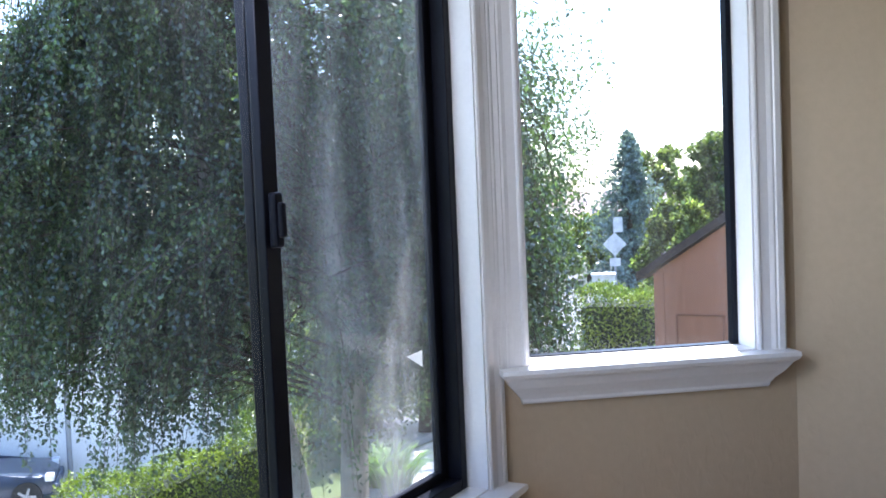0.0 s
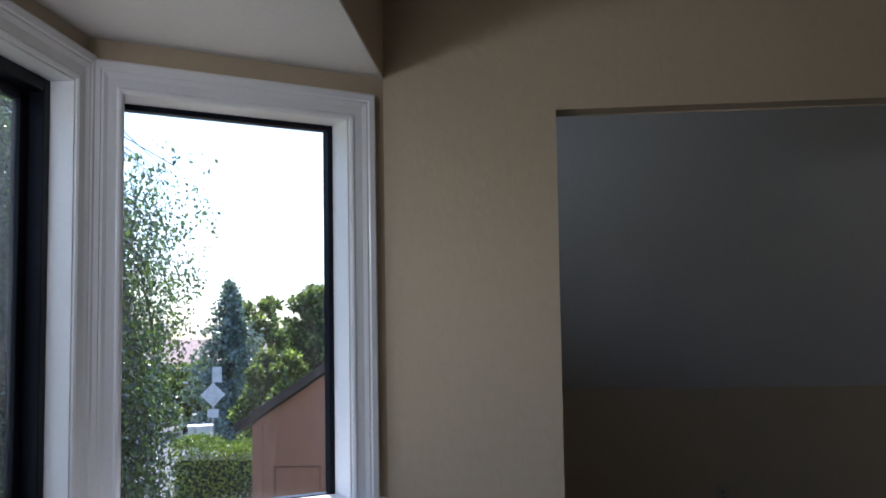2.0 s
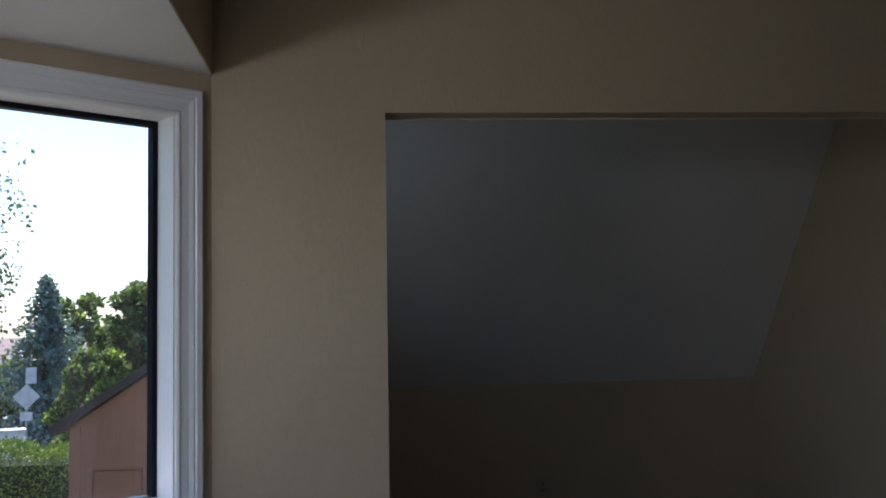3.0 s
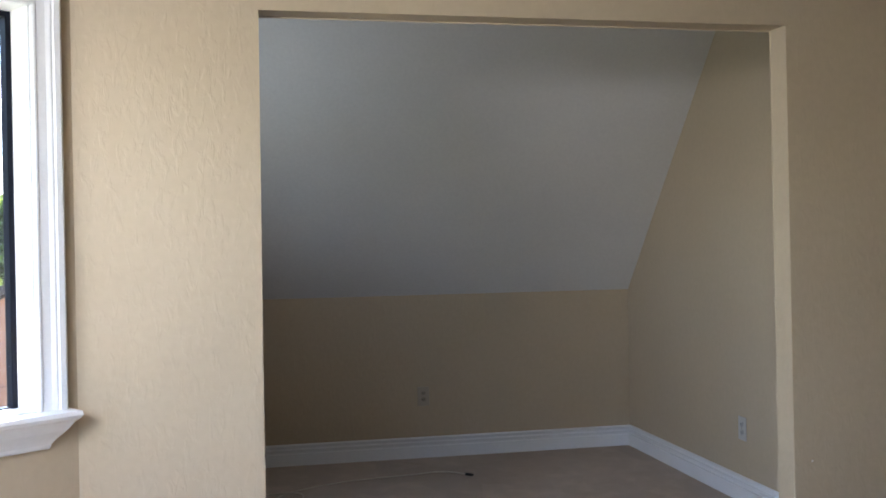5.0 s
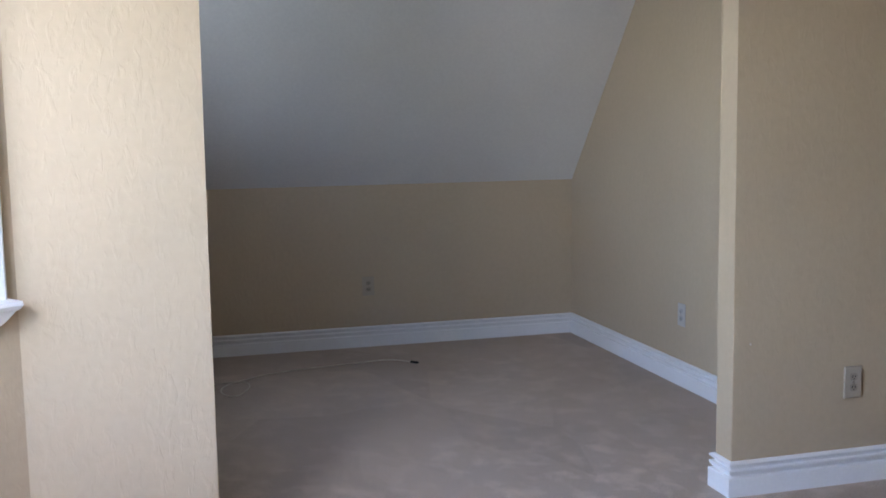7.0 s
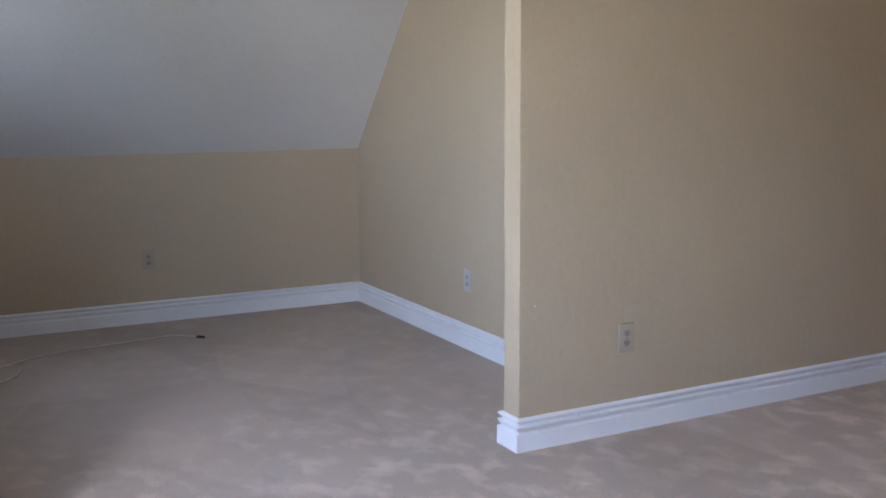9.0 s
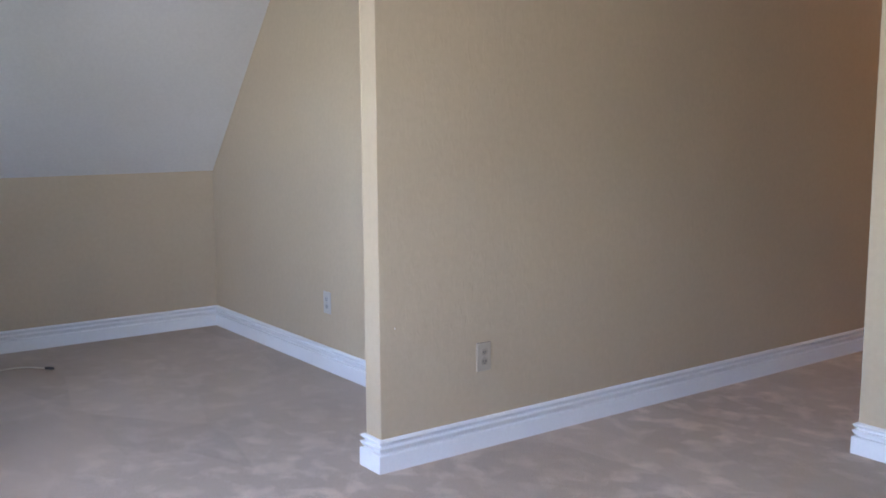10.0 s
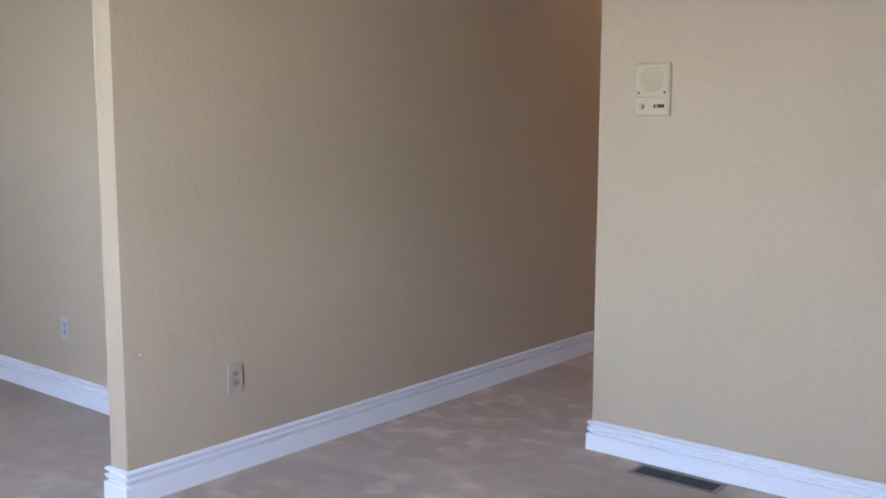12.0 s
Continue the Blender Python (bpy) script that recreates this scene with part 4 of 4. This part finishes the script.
def grass_clump(base, seed):
    rng = np.random.default_rng(seed)
    t = thing("grass_plant", Matrix.Translation(base), "strappy bright green plant beside the drive", "plant")
    v, f = [], []
    for i in range(230):
        a, ln, r = rng.uniform(0, 6.283), rng.uniform(0.45, 0.95), rng.uniform(0, 0.22)
        d = np.array([math.cos(a), math.sin(a), 0])
        s = np.array([-d[1], d[0], 0]) * 0.016
        o = d * r
        k = len(v)
        for q, w in ((0, 1.0), (0.4, 1.1), (0.75, 0.8), (1.0, 0.1)):
            c = o + d * ln * 0.55 * q ** 1.7 + np.array([0, 0, ln * (q - 0.35 * q ** 3)])
            v += [tuple(c - s * w), tuple(c + s * w)]
        f += [(k + j, k + j + 1, k + j + 3, k + j + 2) for j in (0, 2, 4)]
    me = bpy.data.meshes.new("blades")
    me.from_pydata(v, [], f)
    me.materials.append(GRASSLEAF)
    ob = new("blades", me)
    ob.parent = t
    ob["kind"] = "stuff"


grass_clump(at(31.5, 14.0), 31)
grass_clump(at(32.4, 14.4), 32)


def shed():
    """Gabled terracotta building: board siding, corner boards, a dark overhanging roof, a framed panel."""
    x0, y0, eave, rise, half, deep = -2.47, 8.75, 0.57, 0.652, 2.3, 3.0
    t = thing("shed", pose(x0, y0, GROUND), "terracotta gabled building with a dark shingle roof", "building")
    h = eave - GROUND
    bm = prism(bmesh.new(), [(0, 0, -0.2), (2 * half, 0, -0.2), (2 * half, 0, h), (half, 0, h + half * rise), (0, 0, h)], (0, deep, 0))
    part("wall", bm, SIDING, t, "terracotta board siding")
    for s in (0, 1):
        q = [(-0.16, h - 0.16 * rise + 0.02), (half, h + half * rise + 0.02), (half, h + half * rise + 0.10), (-0.16, h - 0.16 * rise + 0.10)]
        q = [((2 * half - x) if s else x, -0.10, z) for x, z in q]
        part("roof", prism(bmesh.new(), q, (0, deep + 0.2, 0)), SHINGLE, t, "dark shingle roof slope")
    part("corner_board", boxes((-0.02, 0.07, -0.02, 0.07, 0, h - 0.02)), SIDING, t)
    part("corner_board", boxes((0.66, 0.72, -0.018, 0, 0, h + 0.42)), SIDING, t)
    part("panel", frame_ring(0.175, 0.60, 1.60, 3.13, -0.012, 0, 0.012), DARKTRIM, t, "dark outline of a panel")
    return t


shed()


def road_sign():
    b = at(18.1, 35)
    t = thing("road_sign", Matrix.Translation(b) @ pose(0, 0, 0, 0, 0, 17.5), "plain back of a diamond road sign on a steel post", "road sign")
    part("post", boxes((-0.04, 0.04, 0.01, 0.05, -0.2, 3.3), bevel=0.008), GALV, t)
    z = 1.33 - 35 * math.tan(radians(3.12)) - GROUND
    part("diamond_plate", prism(bmesh.new(), [(0, 0, z - 0.42), (0.42, 0, z), (0, 0, z + 0.42), (-0.42, 0, z)], (0, -0.012, 0)), SIGNGREY, t)
    part("upper_plate", boxes((-0.02, 0.30, -0.012, 0, z + 0.42, z + 0.95)), SIGNGREY, t)
    part("lower_plate", boxes((-0.19, 0.19, -0.012, 0, z - 0.78, z - 0.50)), SIGNGREY, t)
    return t


road_sign()


def far_house(a, r, zeave, zridge, w, seed, label):
    b = at(a, r)
    t = thing("house", Matrix.Translation(b) @ pose(0, 0, 0, 0, 0, a), label, "house")
    e, g = zeave - GROUND, zridge - GROUND
    part("wall", boxes((-w / 2, w / 2, -3, 3, -0.2, e)), STUCCO, t)
    bm = prism(bmesh.new(), [(-w / 2 - 0.4, -3.5, e - 0.05), (-w / 2 - 0.4, 0, g), (-w / 2 - 0.4, 3.5, e - 0.05)], (w + 0.8, 0, 0))
    part("roof", bm, PINKROOF, t, "pale clay roof")
    for x in (-w / 4, w / 4):
        f = part("window", boxes((x - 0.6, x + 0.6, -3.06, -3, 0.9, 2.1)), WHITEPAINT, t)
        part("pane", boxes((x - 0.52, x + 0.52, -3.075, -3.06, 0.98, 2.02)), CARGLASS, f)
    return t


far_house(19.0, 56, -0.45, 1.35, 9.0, 1, "distant stucco house with a pale clay roof")


def utility_box():
    t = thing("utility_cabinet", Matrix.Translation(at(18.8, 30)) @ pose(0, 0, 0, 0, 0, 18), "white metal cabinet at the roadside", "utility cabinet")
    part("body", boxes((-0.34, 0.34, -0.3, 0.3, -0.1, 1.70), bevel=0.02), WHITEPAINT, t)
    part("lid", boxes((-0.37, 0.37, -0.34, 0.34, 1.70, 1.77), bevel=0.02), WHITEPAINT, t)
    part("post", boxes((-0.62, -0.50, -0.06, 0.06, -0.1, 2.1), bevel=0.01), STUCCO, t)


utility_box()


def garage():
    """Long pale building across the street, its shaded side to the bay."""
    t = thing("garage_building", Matrix.Translation(at(51.0, 24.9)) @ pose(0, 0, 0, 0, 0, 48.0), "long pale stucco building with its shaded side turned this way", "building")
    part("wall", boxes((-12.0, 8.2, 0, 6, -0.2, 3.9)), PALESTUCCO, t)
    part("roof", prism(bmesh.new(), [(-12.4, -0.4, 3.9), (-12.4, 3.0, 5.2), (-12.4, 6.4, 3.9)], (21.0, 0, 0)), SHINGLE, t, "dark shingle roof")
    for x in (-8.4, -3.2, 2.0, 5.4):
        part("wall_joint", boxes((x - 0.02, x + 0.02, -0.012, 0, -0.1, 3.8)), PALESTUCCO, t)
    part("corner_board", boxes((8.1, 8.22, -0.03, 0.1, -0.2, 3.9)), PALESTUCCO, t)


garage()


def street_pole():
    t = thing("street_pole", Matrix.Translation(at(49.7, 24.5)), "slim grey steel pole at the kerb", "pole")
    part("pole", tube(bmesh.new(), [(0, 0, -0.3), (0, 0, 5.6)], [0.065, 0.05], 10), GALV, t)


street_pole()


def car():
    """A parked dark saloon: body with hood, cabin, bumpers, wheels and lamps."""
    t = thing("car", Matrix.Translation(at(50.72, 23.0)) @ pose(0, 0, 0, 0, 0, 45.0) @ pose(-2.2, 0.72, 0), "dark blue parked saloon car", "car")
    prof = [(-2.2, 0.30), (2.22, 0.30), (2.28, 0.50), (2.25, 0.64), (2.02, 0.75), (0.6, 0.90), (-0.15, 1.36), (-1.15, 1.40), (-1.8, 1.0), (-2.25, 0.92), (-2.3, 0.6)]
    bm = prism(bmesh.new(), [(x, -0.86, z) for x, z in prof], (0, 1.72, 0))
    bmesh.ops.bevel(bm, geom=list(bm.edges), offset=0.07, segments=3, affect="EDGES", profile=0.5)
    part("body", bm, CARPAINT, t, "dark glossy body", smooth=True)
    part("side_window", prism(bmesh.new(), [(0.32, -0.875, 0.98), (-0.2, -0.875, 1.30), (-1.1, -0.875, 1.33), (-1.6, -0.875, 1.02)], (0, 1.75, 0)), CARGLASS, t)
    for y in (-0.72, 0.72):
        part("headlight", boxes((2.08, 2.27, y - 0.155, y + 0.155, 0.60, 0.74), bevel=0.03), LAMPGLASS, t)
    part("bumper", boxes((2.1, 2.36, -0.82, 0.82, 0.32, 0.52), bevel=0.05), CARPAINT, t)
    for x in (1.70, -1.3):
        for y in (-0.80, 0.80):
            bm = bmesh.new()
            bmesh.ops.create_cone(bm, cap_ends=True, segments=28, radius1=0.32, radius2=0.32, depth=0.22, matrix=pose(x, y, 0.32, 90, 0, 0))
            w = part("wheel", bm, RUBBER, t)
            bm = bmesh.new()
            bmesh.ops.create_cone(bm, cap_ends=True, segments=20, radius1=0.06, radius2=0.06, depth=0.25, matrix=pose(x, y, 0.32, 90, 0, 0))
            for k in range(5):
                c = 2 * math.pi * k / 5
                u, v = Vector((math.cos(c), 0, math.sin(c))), Vector((-math.sin(c), 0, math.cos(c)))
                prism(bm, [Vector((x, y - 0.135, 0.32)) + q for q in (v * 0.035, u * 0.20 + v * 0.022, u * 0.20 - v * 0.022, v * -0.035)], (0, 0.27, 0))
            part("rim", bm, GALV, w)


car()

# a dab of white filler over a nail hole in the partition
bm = bmesh.new()
bmesh.ops.create_cone(bm, cap_ends=True, segments=9, radius1=0.0028, radius2=0.0022, depth=0.003, matrix=pose(1.922, P - 0.001, 0.541, 90, 0, 0))
tagged(part("trim_filler", bm, STICKER), "small white dab of filler on the partition", "filler", kind="structure")
